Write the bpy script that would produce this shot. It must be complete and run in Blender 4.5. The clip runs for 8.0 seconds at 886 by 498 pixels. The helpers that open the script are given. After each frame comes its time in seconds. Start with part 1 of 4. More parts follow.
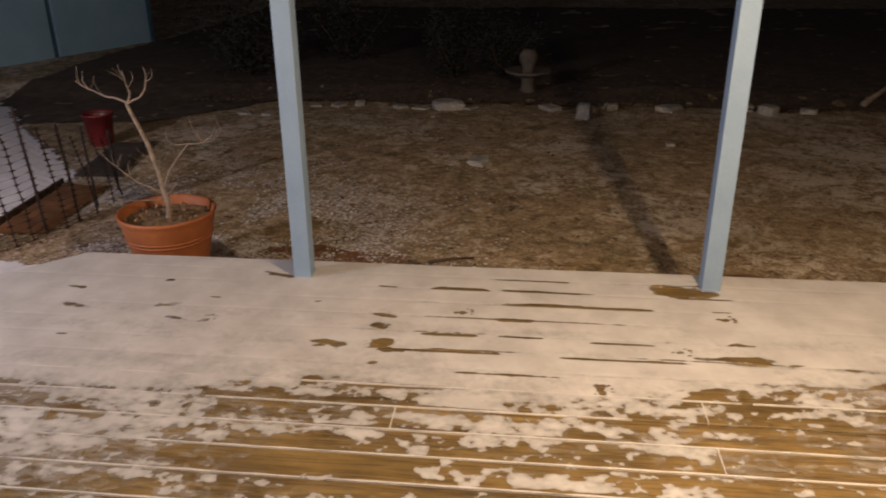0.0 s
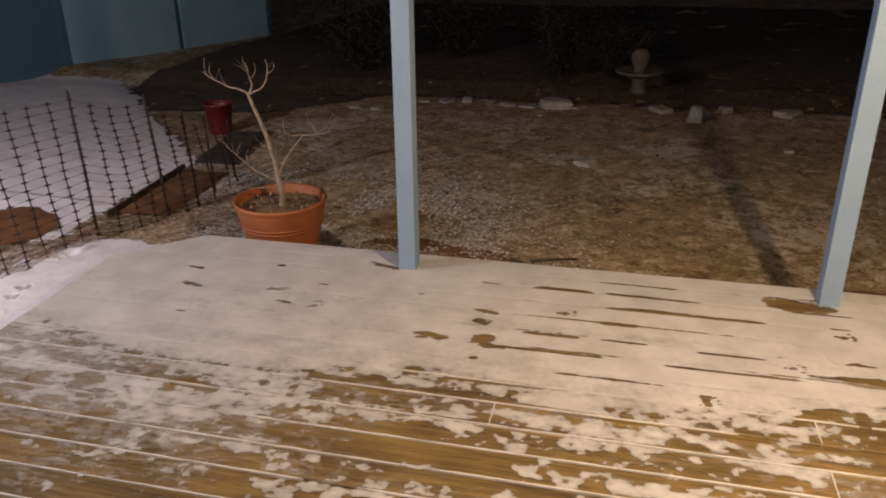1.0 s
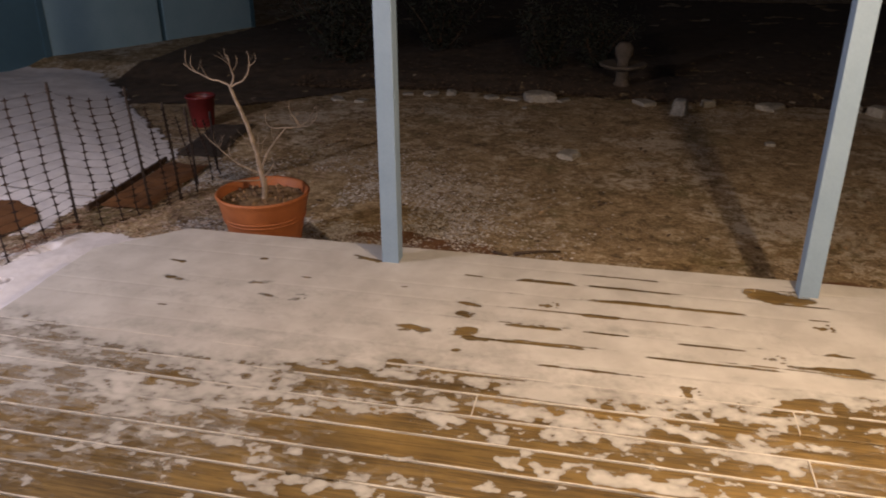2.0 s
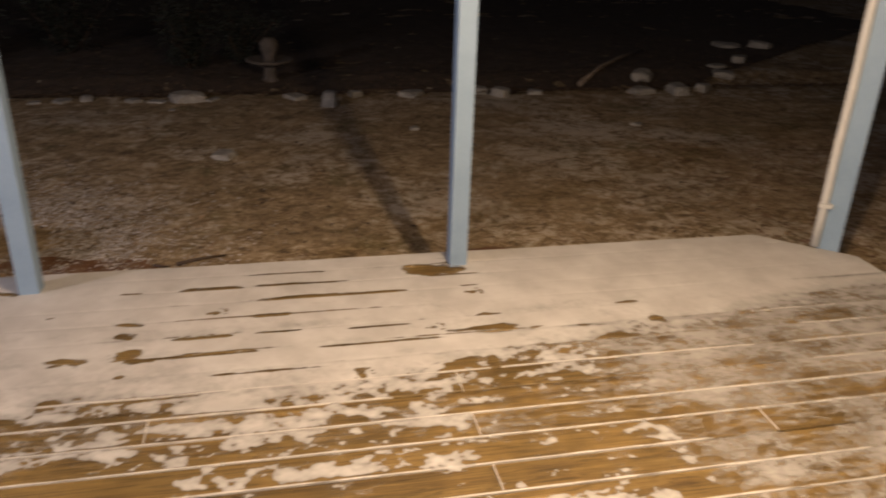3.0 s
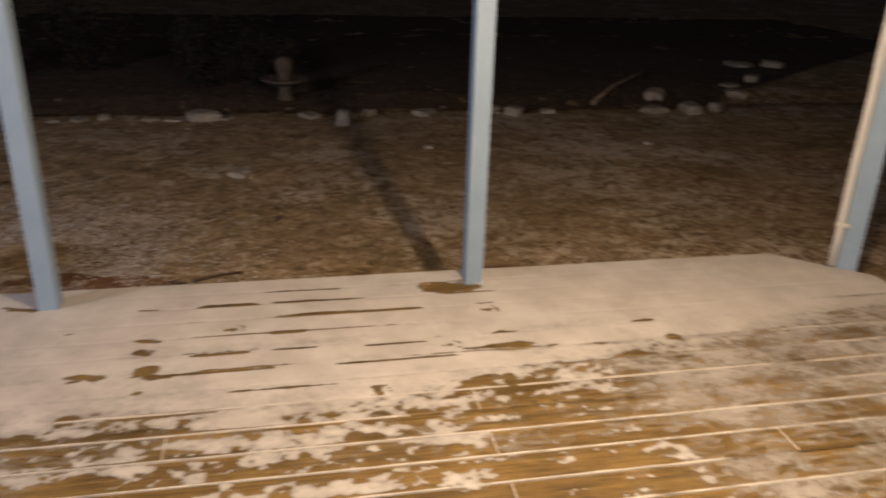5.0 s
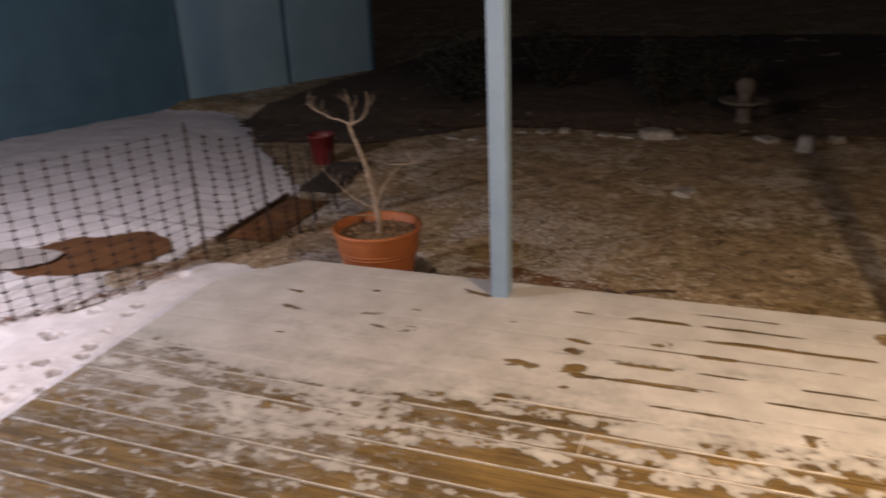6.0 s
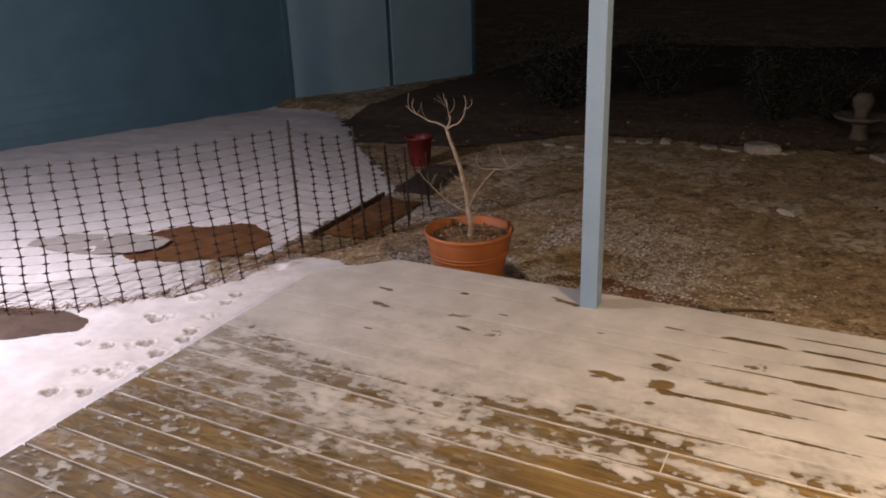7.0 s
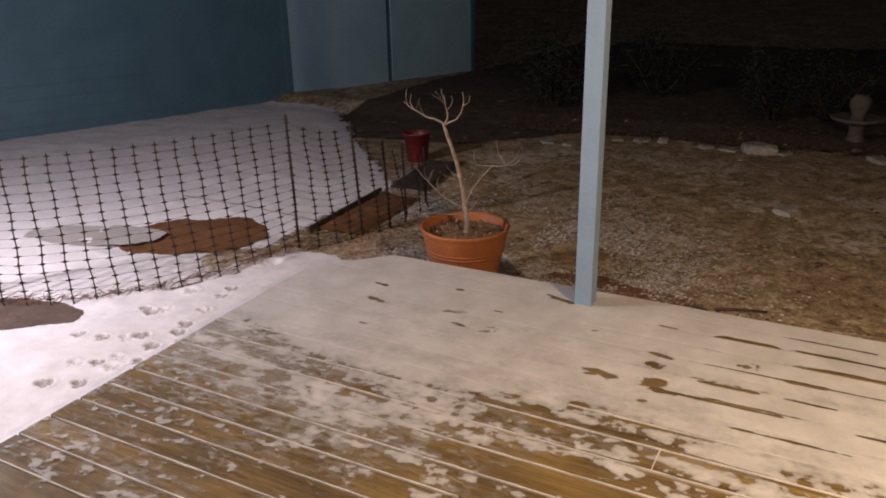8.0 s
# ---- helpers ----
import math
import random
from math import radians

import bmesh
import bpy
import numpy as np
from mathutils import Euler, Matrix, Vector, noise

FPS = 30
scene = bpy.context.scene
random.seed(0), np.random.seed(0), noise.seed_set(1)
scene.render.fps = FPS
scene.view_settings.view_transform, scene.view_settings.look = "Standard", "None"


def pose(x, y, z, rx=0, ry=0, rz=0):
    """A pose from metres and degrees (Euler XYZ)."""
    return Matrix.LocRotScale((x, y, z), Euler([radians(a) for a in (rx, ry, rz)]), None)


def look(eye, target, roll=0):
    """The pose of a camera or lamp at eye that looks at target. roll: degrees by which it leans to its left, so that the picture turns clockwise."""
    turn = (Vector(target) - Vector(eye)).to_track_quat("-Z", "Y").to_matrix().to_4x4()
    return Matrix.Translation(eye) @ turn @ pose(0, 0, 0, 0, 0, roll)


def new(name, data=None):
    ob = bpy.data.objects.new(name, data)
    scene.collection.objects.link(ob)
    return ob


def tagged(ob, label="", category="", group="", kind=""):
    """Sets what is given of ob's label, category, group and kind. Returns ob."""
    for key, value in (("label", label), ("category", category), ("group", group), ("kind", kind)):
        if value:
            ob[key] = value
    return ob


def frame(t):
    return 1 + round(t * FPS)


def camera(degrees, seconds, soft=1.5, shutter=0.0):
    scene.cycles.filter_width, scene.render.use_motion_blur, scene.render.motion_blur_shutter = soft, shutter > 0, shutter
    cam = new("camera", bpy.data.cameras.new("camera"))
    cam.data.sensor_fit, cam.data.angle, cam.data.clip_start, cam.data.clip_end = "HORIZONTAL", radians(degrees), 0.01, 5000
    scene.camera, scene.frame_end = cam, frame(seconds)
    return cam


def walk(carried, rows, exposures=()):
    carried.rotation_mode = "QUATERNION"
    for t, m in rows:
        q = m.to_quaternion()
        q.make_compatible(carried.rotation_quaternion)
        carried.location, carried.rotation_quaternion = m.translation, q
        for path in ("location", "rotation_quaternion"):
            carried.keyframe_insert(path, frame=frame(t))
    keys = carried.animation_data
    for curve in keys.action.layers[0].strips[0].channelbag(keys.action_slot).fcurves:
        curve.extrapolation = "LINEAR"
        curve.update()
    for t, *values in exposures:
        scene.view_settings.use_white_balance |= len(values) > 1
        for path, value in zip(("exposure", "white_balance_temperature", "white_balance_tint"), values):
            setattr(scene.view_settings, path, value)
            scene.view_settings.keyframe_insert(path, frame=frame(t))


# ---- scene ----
cam = camera(59.3, 8.0, soft=1.8, shutter=0.4)
PATH = [
    (0, (1.096, -3.651, 1.757), (0.896, -1.824, 0.97), -0.4),
    (0.5, (1.072, -3.652, 1.749), (0.74, -1.843, 0.964), -0.3),
    (1, (1.055, -3.672, 1.76), (0.613, -1.889, 0.969), -0.6),
    (1.2, (1.064, -3.67, 1.754), (0.601, -1.892, 0.964), -0.8),
    (2.3, (1.071, -3.671, 1.759), (0.761, -1.873, 0.941), 0.7),
    (2.5, (1.118, -3.649, 1.733), (0.99, -1.827, 0.918), 0.7),
    (2.7, (1.112, -3.614, 1.717), (1.236, -1.791, 0.903), 1.3),
    (3, (1.157, -3.656, 1.759), (1.554, -1.869, 0.952), 1.9),
    (3.2, (1.172, -3.62, 1.734), (1.673, -1.857, 0.936), 1.8),
    (3.5, (1.183, -3.654, 1.754), (1.791, -1.92, 0.963), 2.3),
    (4, (1.189, -3.656, 1.763), (1.876, -1.951, 0.976), 2.7),
    (4.2, (1.185, -3.658, 1.755), (1.886, -1.955, 0.975), 2.9),
    (5.3, (1.106, -3.660, 1.762), (1.139, -1.810, 1.001), 0.4),
    (5.5, (1.098, -3.672, 1.765), (0.857, -1.834, 1.014), -0.8),
    (5.7, (1.116, -3.685, 1.767), (0.678, -1.878, 1.03), -1.7),
    (6, (1.085, -3.693, 1.75), (0.398, -1.954, 1.04), -2.5),
    (6.2, (1.122, -3.677, 1.751), (0.299, -1.991, 1.057), -3.6),
    (6.5, (1.102, -3.713, 1.766), (0.226, -2.053, 1.073), -2.9),
    (7, (1.099, -3.704, 1.756), (0.197, -2.058, 1.065), -2.0),
    (7.5, (1.101, -3.708, 1.751), (0.202, -2.06, 1.06), -1.8),
    (8, (1.109, -3.71, 1.757), (0.215, -2.063, 1.057), -1.2),
]
walk(cam, [(t, look(eye, target, roll)) for t, eye, target, roll in PATH])

# ---- night light: a warm porch lamp and a cooler flood lamp by the yard ----
world = bpy.data.worlds.new("night")
world.use_nodes = True
scene.world = world
world.node_tree.nodes["Background"].inputs["Color"].default_value = (0.75, 0.7, 0.8, 1)
world.node_tree.nodes["Background"].inputs["Strength"].default_value = 0.016


def lamp(name, place, watts, colour, radius):
    data = bpy.data.lights.new(name, "POINT")
    data.energy, data.color, data.shadow_soft_size = watts, colour, radius
    ob = new(name, data)
    ob.location = place
    return ob


lamp("porch_light", (2.2, -2.15, 2.2), 258, (1.0, 0.72, 0.465), 0.05)
lamp("flood_light", (-4.1, -2.1, 1.9), 405, (1.0, 0.885, 0.955), 0.06)
scene.view_settings.exposure = 0.0

GROUND = -0.25           # the yard lies one step below the deck
LEFT, RIGHT, BACK = -1.735, 4.34, 0.185
PITCH = 0.1475           # board and gap


# ---- materials ----
def material(name):
    m = bpy.data.materials.new(name)
    m.use_nodes = True
    nodes, links = m.node_tree.nodes, m.node_tree.links
    shader = nodes["Principled BSDF"]
    return m, nodes, links, shader


def coords(nodes, links, scale=(1, 1, 1), local=False):
    tc = nodes.new("ShaderNodeTexCoord")
    mp = nodes.new("ShaderNodeMapping")
    mp.inputs["Scale"].default_value = scale
    if local:
        links.new(tc.outputs["Object"], mp.inputs["Vector"])
    else:
        geo = nodes.new("ShaderNodeNewGeometry")
        links.new(geo.outputs["Position"], mp.inputs["Vector"])
    return mp.outputs["Vector"]


def noise_node(nodes, links, vector, scale, detail=6.0, rough=0.6, distortion=0.0):
    n = nodes.new("ShaderNodeTexNoise")
    n.inputs["Scale"].default_value = scale
    n.inputs["Detail"].default_value = detail
    n.inputs["Roughness"].default_value = rough
    n.inputs["Distortion"].default_value = distortion
    links.new(vector, n.inputs["Vector"])
    return n.outputs["Fac"]


def ramp(nodes, links, fac, stops):
    r = nodes.new("ShaderNodeValToRGB")
    e = r.color_ramp.elements
    while len(e) < len(stops):
        e.new(0.5)
    for el, (p, c) in zip(e, stops):
        el.position = p
        el.color = (*c, 1) if len(c) == 3 else c
    links.new(fac, r.inputs["Fac"])
    return r.outputs["Color"]


def grey(v):
    return (v, v, v)


def mix(nodes, links, fac, a, b, mode="MIX"):
    n = nodes.new("ShaderNodeMix")
    n.data_type, n.blend_type = "RGBA", mode
    for value, socket in ((fac, n.inputs[0]), (a, n.inputs[6]), (b, n.inputs[7])):
        if isinstance(value, (int, float)):
            socket.default_value = value
        elif isinstance(value, tuple):
            socket.default_value = (*value, 1)
        else:
            links.new(value, socket)
    return n.outputs[2]


def maths(nodes, links, op, a, b=0.0, clamp=False):
    n = nodes.new("ShaderNodeMath")
    n.operation, n.use_clamp = op, clamp
    for value, socket in ((a, n.inputs[0]), (b, n.inputs[1])):
        if isinstance(value, (int, float)):
            socket.default_value = value
        else:
            links.new(value, socket)
    return n.outputs[0]


def bump(nodes, links, shader, height, strength, distance):
    b = nodes.new("ShaderNodeBump")
    b.inputs["Strength"].default_value = strength
    b.inputs["Distance"].default_value = distance
    links.new(height, b.inputs["Height"])
    links.new(b.outputs["Normal"], shader.inputs["Normal"])


def simple(name, dark, light, rough=0.7, scale=8.0, fine=60.0, relief=0.3, metal=0.0, local=True, depth=0.004):
    """Two colours mixed by a coarse and a fine noise, with relief."""
    m, nodes, links, shader = material(name)
    v = coords(nodes, links, local=local)
    coarse = noise_node(nodes, links, v, scale)
    grain = noise_node(nodes, links, v, fine, 4)
    both = maths(nodes, links, "ADD", maths(nodes, links, "MULTIPLY", coarse, 0.65), maths(nodes, links, "MULTIPLY", grain, 0.35))
    links.new(ramp(nodes, links, both, [(0.33, dark), (0.67, light)]), shader.inputs["Base Color"])
    links.new(ramp(nodes, links, grain, [(0.3, grey(max(rough - 0.12, 0))), (0.7, grey(min(rough + 0.12, 1)))]), shader.inputs["Roughness"])
    shader.inputs["Metallic"].default_value = metal
    bump(nodes, links, shader, both, relief, depth)
    return m


def wood_material():
    """Wet treated pine: stretched grain along the board, each board a little different."""
    m, nodes, links, shader = material("wet_pine")
    v = coords(nodes, links, (1.2, 22, 22))
    info = nodes.new("ShaderNodeObjectInfo")
    shift = nodes.new("ShaderNodeVectorMath")
    shift.operation = "ADD"
    links.new(v, shift.inputs[0])
    push = nodes.new("ShaderNodeCombineXYZ")
    links.new(maths(nodes, links, "MULTIPLY", info.outputs["Random"], 40.0), push.inputs[0])
    links.new(push.outputs[0], shift.inputs[1])
    v = shift.outputs[0]
    grain = noise_node(nodes, links, v, 0.9, 3, 0.45, 1.6)
    fibre = noise_node(nodes, links, v, 7.0, 5, 0.7, 0.6)
    # year rings: thin dark lines that follow the grain
    rings = maths(nodes, links, "FRACT", maths(nodes, links, "MULTIPLY", grain, 6.5))
    rings = ramp(nodes, links, rings, [(0.0, grey(0.42)), (0.16, grey(0.92)), (0.78, grey(1.06)), (1.0, grey(0.55))])
    both = maths(nodes, links, "ADD", maths(nodes, links, "MULTIPLY", grain, 0.5), maths(nodes, links, "MULTIPLY", fibre, 0.5))
    colour = ramp(nodes, links, both, [(0.34, (0.105, 0.062, 0.019)), (0.5, (0.205, 0.130, 0.040)), (0.68, (0.30, 0.20, 0.070))])
    colour = mix(nodes, links, 0.8, colour, rings, "MULTIPLY")
    tone = ramp(nodes, links, info.outputs["Random"], [(0.0, grey(0.8)), (1.0, grey(1.12))])
    colour = mix(nodes, links, 1.0, colour, tone, "MULTIPLY")
    v2 = coords(nodes, links)
    stain = ramp(nodes, links, noise_node(nodes, links, v2, 3.2, 5), [(0.40, grey(0.72)), (0.62, grey(1.0))])
    links.new(mix(nodes, links, 1.0, colour, stain, "MULTIPLY"), shader.inputs["Base Color"])
    links.new(ramp(nodes, links, noise_node(nodes, links, v2, 5.0, 4), [(0.4, grey(0.58)), (0.65, grey(0.8))]), shader.inputs["Roughness"])
    bump(nodes, links, shader, both, 0.35, 0.002)
    return m


def dust_material():
    """Thin dry snow blown over the boards: 'cover' says how much lies there, fine noise frays its edge."""
    m, nodes, links, shader = material("snow_dust")
    att = nodes.new("ShaderNodeAttribute")
    att.attribute_name = "cover"
    v = coords(nodes, links)
    fray = noise_node(nodes, links, v, 26.0, 3, 0.55, 0.4)
    flake = noise_node(nodes, links, v, 120.0, 4, 0.65)
    edge = maths(nodes, links, "ADD", att.outputs["Fac"], maths(nodes, links, "MULTIPLY", maths(nodes, links, "SUBTRACT", fray, 0.5), 0.34))
    edge = maths(nodes, links, "ADD", edge, maths(nodes, links, "MULTIPLY", maths(nodes, links, "SUBTRACT", flake, 0.5), 0.08))
    film = nodes.new("ShaderNodeAttribute")
    film.attribute_name = "film"
    alpha = ramp(nodes, links, edge, [(0.465, grey(0.0)), (0.492, grey(0.55)), (0.58, grey(0.76)), (0.74, grey(0.96))])
    grit = noise_node(nodes, links, v, 60.0, 5, 0.7, 0.3)
    sweep = noise_node(nodes, links, coords(nodes, links, (0.32, 1, 1)), 40.0, 8, 0.74, 0.5)
    thin = maths(nodes, links, "ADD", maths(nodes, links, "MULTIPLY", maths(nodes, links, "SUBTRACT", sweep, 0.5), 1.3), maths(nodes, links, "MULTIPLY", maths(nodes, links, "SUBTRACT", grit, 0.5), 0.5))
    thin = maths(nodes, links, "ADD", film.outputs["Fac"], maths(nodes, links, "MULTIPLY", thin, ramp(nodes, links, film.outputs["Fac"], [(0.02, grey(0.0)), (0.2, grey(1.0))])))
    thin = ramp(nodes, links, thin, [(0.14, grey(0.0)), (0.32, grey(0.32)), (0.50, grey(0.48)), (0.85, grey(0.68))])
    links.new(maths(nodes, links, "MAXIMUM", alpha, thin), shader.inputs["Alpha"])
    tone = ramp(nodes, links, noise_node(nodes, links, v, 4.0, 5), [(0.35, (0.46, 0.445, 0.43)), (0.65, (0.59, 0.575, 0.56))])
    links.new(tone, shader.inputs["Base Color"])
    shader.inputs["Roughness"].default_value = 0.85
    bump(nodes, links, shader, fray, 0.15, 0.002)
    return m


def yard_material():
    """Dead lawn with thatch, bare brown soil and a scatter of frost."""
    m, nodes, links, shader = material("winter_yard")
    v = coords(nodes, links)
    big = noise_node(nodes, links, v, 0.9, 5, 0.55)
    clump = noise_node(nodes, links, v, 5.5, 7, 0.68, 0.8)
    blade = noise_node(nodes, links, v, 55.0, 5, 0.7, 1.2)
    tuft = noise_node(nodes, links, v, 17.0, 5, 0.7, 1.0)
    both = maths(nodes, links, "ADD", maths(nodes, links, "MULTIPLY", clump, 0.40), maths(nodes, links, "MULTIPLY", blade, 0.27))
    both = maths(nodes, links, "ADD", both, maths(nodes, links, "MULTIPLY", tuft, 0.33))
    soil = ramp(nodes, links, both, [(0.39, (0.06, 0.038, 0.019)), (0.465, (0.225, 0.155, 0.08)), (0.525, (0.36, 0.262, 0.148)), (0.59, (0.58, 0.465, 0.315))])
    moss = mix(nodes, links, ramp(nodes, links, noise_node(nodes, links, v, 2.0, 4), [(0.55, grey(0)), (0.70, grey(0.45))]), soil, (0.10, 0.10, 0.03))
    frost = ramp(nodes, links, maths(nodes, links, "ADD", both, maths(nodes, links, "MULTIPLY", maths(nodes, links, "SUBTRACT", big, 0.5), 0.5)), [(0.515, grey(0)), (0.575, grey(0.7))])
    links.new(mix(nodes, links, frost, moss, (0.58, 0.52, 0.44)), shader.inputs["Base Color"])
    shader.inputs["Roughness"].default_value = 0.92
    bump(nodes, links, shader, both, 0.75, 0.022)
    return m


def snow_material():
    m, nodes, links, shader = material("packed_snow")
    v = coords(nodes, links)
    soft = noise_node(nodes, links, v, 7.0, 5)
    fine = noise_node(nodes, links, v, 70.0, 4)
    white = ramp(nodes, links, soft, [(0.35, (0.66, 0.635, 0.655)), (0.65, (0.78, 0.755, 0.785))])
    # prints: shade of the hollows put into the colour, broken by crumbs of soil
    trod = nodes.new("ShaderNodeAttribute")
    trod.attribute_name = "trodden_shade"
    crumb = noise_node(nodes, links, v, 95.0, 4, 0.7)
    thin = maths(nodes, links, "ADD", trod.outputs["Fac"], maths(nodes, links, "MULTIPLY", maths(nodes, links, "SUBTRACT", crumb, 0.5), 1.5))
    thin = ramp(nodes, links, thin, [(0.5, grey(0.0)), (0.72, grey(0.7)), (1.0, grey(0.85))])
    links.new(mix(nodes, links, thin, white, (0.27, 0.24, 0.235)), shader.inputs["Base Color"])
    shader.inputs["Roughness"].default_value = 0.8
    bump(nodes, links, shader, maths(nodes, links, "ADD", soft, maths(nodes, links, "MULTIPLY", fine, 0.3)), 0.25, 0.015)
    return m


def random_tint(name, dark, light, rough=0.8):
    """For scatters: each loose piece takes its own tone."""
    m, nodes, links, shader = material(name)
    geo = nodes.new("ShaderNodeNewGeometry")
    links.new(ramp(nodes, links, geo.outputs["Random Per Island"], [(0.0, dark), (1.0, light)]), shader.inputs["Base Color"])
    shader.inputs["Roughness"].default_value = rough
    return m


WOOD = wood_material()
DUST = dust_material()
YARD = yard_material()
SNOW = snow_material()
GAP_SNOW = simple("gap_snow", (0.48, 0.45, 0.42), (0.68, 0.65, 0.61), 0.85, 6, 90, 0.2)
PAINT = simple("blue_grey_paint", (0.20, 0.29, 0.41), (0.26, 0.36, 0.49), 0.5, 3.0, 90, 0.12, depth=0.002)
CREAM = simple("cream_plastic", (0.46, 0.46, 0.45), (0.58, 0.58, 0.57), 0.45, 5, 60, 0.08)
CLAY = simple("terracotta", (0.25, 0.072, 0.02), (0.39, 0.128, 0.04), 0.62, 5, 70, 0.2)
SOIL = simple("potting_soil", (0.05, 0.026, 0.012), (0.30, 0.20, 0.11), 0.95, 25, 110, 1.0, depth=0.02)
BARK = simple("pale_bark", (0.10, 0.072, 0.052), (0.38, 0.30, 0.23), 0.85, 20, 120, 0.7)
NET = simple("brown_net", (0.016, 0.008, 0.007), (0.042, 0.022, 0.019), 0.75, 10, 60, 0.1)
STAKE = simple("rusty_stake", (0.010, 0.007, 0.006), (0.034, 0.020, 0.015), 0.8, 15, 90, 0.5, 0.0)
STONE = simple("pale_stone", (0.17, 0.155, 0.135), (0.46, 0.43, 0.385), 0.85, 6, 45, 0.7, depth=0.015)
SIDING = simple("slate_blue_siding", (0.040, 0.094, 0.135), (0.062, 0.132, 0.182), 0.6, 2.0, 30, 0.2, local=False)
PANEL = simple("pale_blue_panel", (0.20, 0.335, 0.42), (0.26, 0.40, 0.49), 0.6, 2.0, 30, 0.2, local=False)
MOSSY = simple("mossy_stone", (0.045, 0.037, 0.030), (0.14, 0.115, 0.095), 0.9, 7, 50, 0.8, depth=0.01)
RED = simple("red_plastic", (0.10, 0.010, 0.012), (0.16, 0.018, 0.02), 0.45, 6, 60, 0.1)
MUD = simple("wet_brown_earth", (0.10, 0.042, 0.016), (0.22, 0.105, 0.045), 0.55, 6, 45, 0.6, local=False, depth=0.01)
BLACK_SOIL = simple("black_soil", (0.022, 0.016, 0.012), (0.07, 0.05, 0.038), 0.95, 7, 60, 1.0, local=False, depth=0.02)
DARK_MUD = simple("wet_dark_earth", (0.075, 0.05, 0.04), (0.15, 0.105, 0.085), 0.55, 6, 45, 0.6, local=False, depth=0.01)
RED_LEAF = random_tint("reddish_leaves", (0.10, 0.048, 0.026), (0.25, 0.135, 0.085))
CHIP = random_tint("bark_chips", (0.06, 0.03, 0.015), (0.36, 0.23, 0.13))
FROST = random_tint("frost", (0.35, 0.31, 0.28), (0.75, 0.72, 0.70))
ICE = simple("thin_ice", (0.34, 0.31, 0.30), (0.50, 0.47, 0.46), 0.5, 5, 40, 0.3, local=False)
STRAW = random_tint("straw_bits", (0.10, 0.045, 0.025), (0.60, 0.46, 0.36))
LEAF = random_tint("dead_leaves", (0.05, 0.028, 0.014), (0.38, 0.26, 0.15))
BED_LEAF = random_tint("bed_leaves", (0.03, 0.018, 0.010), (0.19, 0.125, 0.075))
THATCH = random_tint("thatch_blades", (0.10, 0.07, 0.036), (0.44, 0.34, 0.22))
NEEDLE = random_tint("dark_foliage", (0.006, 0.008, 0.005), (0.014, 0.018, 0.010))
STICK = simple("wet_stick", (0.02, 0.011, 0.007), (0.09, 0.055, 0.035), 0.6, 18, 90, 0.6)
HOUSE = simple("house_wall_paint", (0.36, 0.42, 0.48), (0.42, 0.48, 0.54), 0.7, 1.5, 30, 0.2, local=False)
CEIL = simple("porch_ceiling_paint", (0.42, 0.40, 0.37), (0.5, 0.48, 0.45), 0.7, 1.5, 30, 0.2, local=False)


# ---- mesh helpers ----
def part(name, bm, mat, parent=None, label="", smooth=False):
    me = bpy.data.meshes.new(name)
    bm.normal_update()
    bm.to_mesh(me)
    bm.free()
    me.materials.append(mat)
    if smooth:
        me.polygons.foreach_set("use_smooth", [True] * len(me.polygons))
    ob = new(name, me)
    if parent:
        ob.parent = parent
    if label:
        tagged(ob, label)
    return ob


def thing(name, place, label, category, group="", kind=""):
    ob = new(name)
    ob.matrix_basis = place if isinstance(place, Matrix) else Matrix.Translation(place)
    return tagged(ob, label, category, group, kind)


def box(bm, x0, x1, y0, y1, z0, z1, bevel=0.0):
    r = bmesh.ops.create_cube(bm, size=1.0)
    vs = r["verts"]
    for v in vs:
        v.co = Vector(((x0 + x1) / 2 + v.co.x * (x1 - x0), (y0 + y1) / 2 + v.co.y * (y1 - y0), (z0 + z1) / 2 + v.co.z * (z1 - z0)))
    if bevel:
        es = list({e for v in vs for e in v.link_edges})
        bmesh.ops.bevel(bm, geom=es, offset=bevel, segments=2, profile=0.6, affect="EDGES")
    return bm


def tube(bm, pts, radii, sides=7):
    """A tapered limb along pts."""
    pts = [Vector(p) for p in pts]
    rings = []
    for i, p in enumerate(pts):
        d = (pts[min(i + 1, len(pts) - 1)] - pts[max(i - 1, 0)]).normalized()
        a = d.orthogonal().normalized()
        b = d.cross(a)
        rings.append([bm.verts.new(p + radii[i] * (math.cos(k * 2 * math.pi / sides) * a + math.sin(k * 2 * math.pi / sides) * b)) for k in range(sides)])
    for r0, r1 in zip(rings, rings[1:]):
        # start each ring where it lies nearest to the last one
        s = min(range(sides), key=lambda k: (r1[k].co - r0[0].co).length)
        for k in range(sides):
            bm.faces.new((r0[k], r0[(k + 1) % sides], r1[(k + 1 + s) % sides], r1[(k + s) % sides]))
    bm.faces.new(rings[0][::-1])
    bm.faces.new(rings[-1])
    return bm


def lathe(bm, profile, sides=40, wobble=0.0):
    rings = []
    for r, z in profile:
        rings.append([bm.verts.new((r * math.cos(k * 2 * math.pi / sides), r * math.sin(k * 2 * math.pi / sides), z + wobble * math.sin(k * 1.9))) for k in range(sides)])
    for r0, r1 in zip(rings, rings[1:]):
        for k in range(sides):
            bm.faces.new((r0[k], r0[(k + 1) % sides], r1[(k + 1) % sides], r1[k]))
    return bm


TABLES = {}


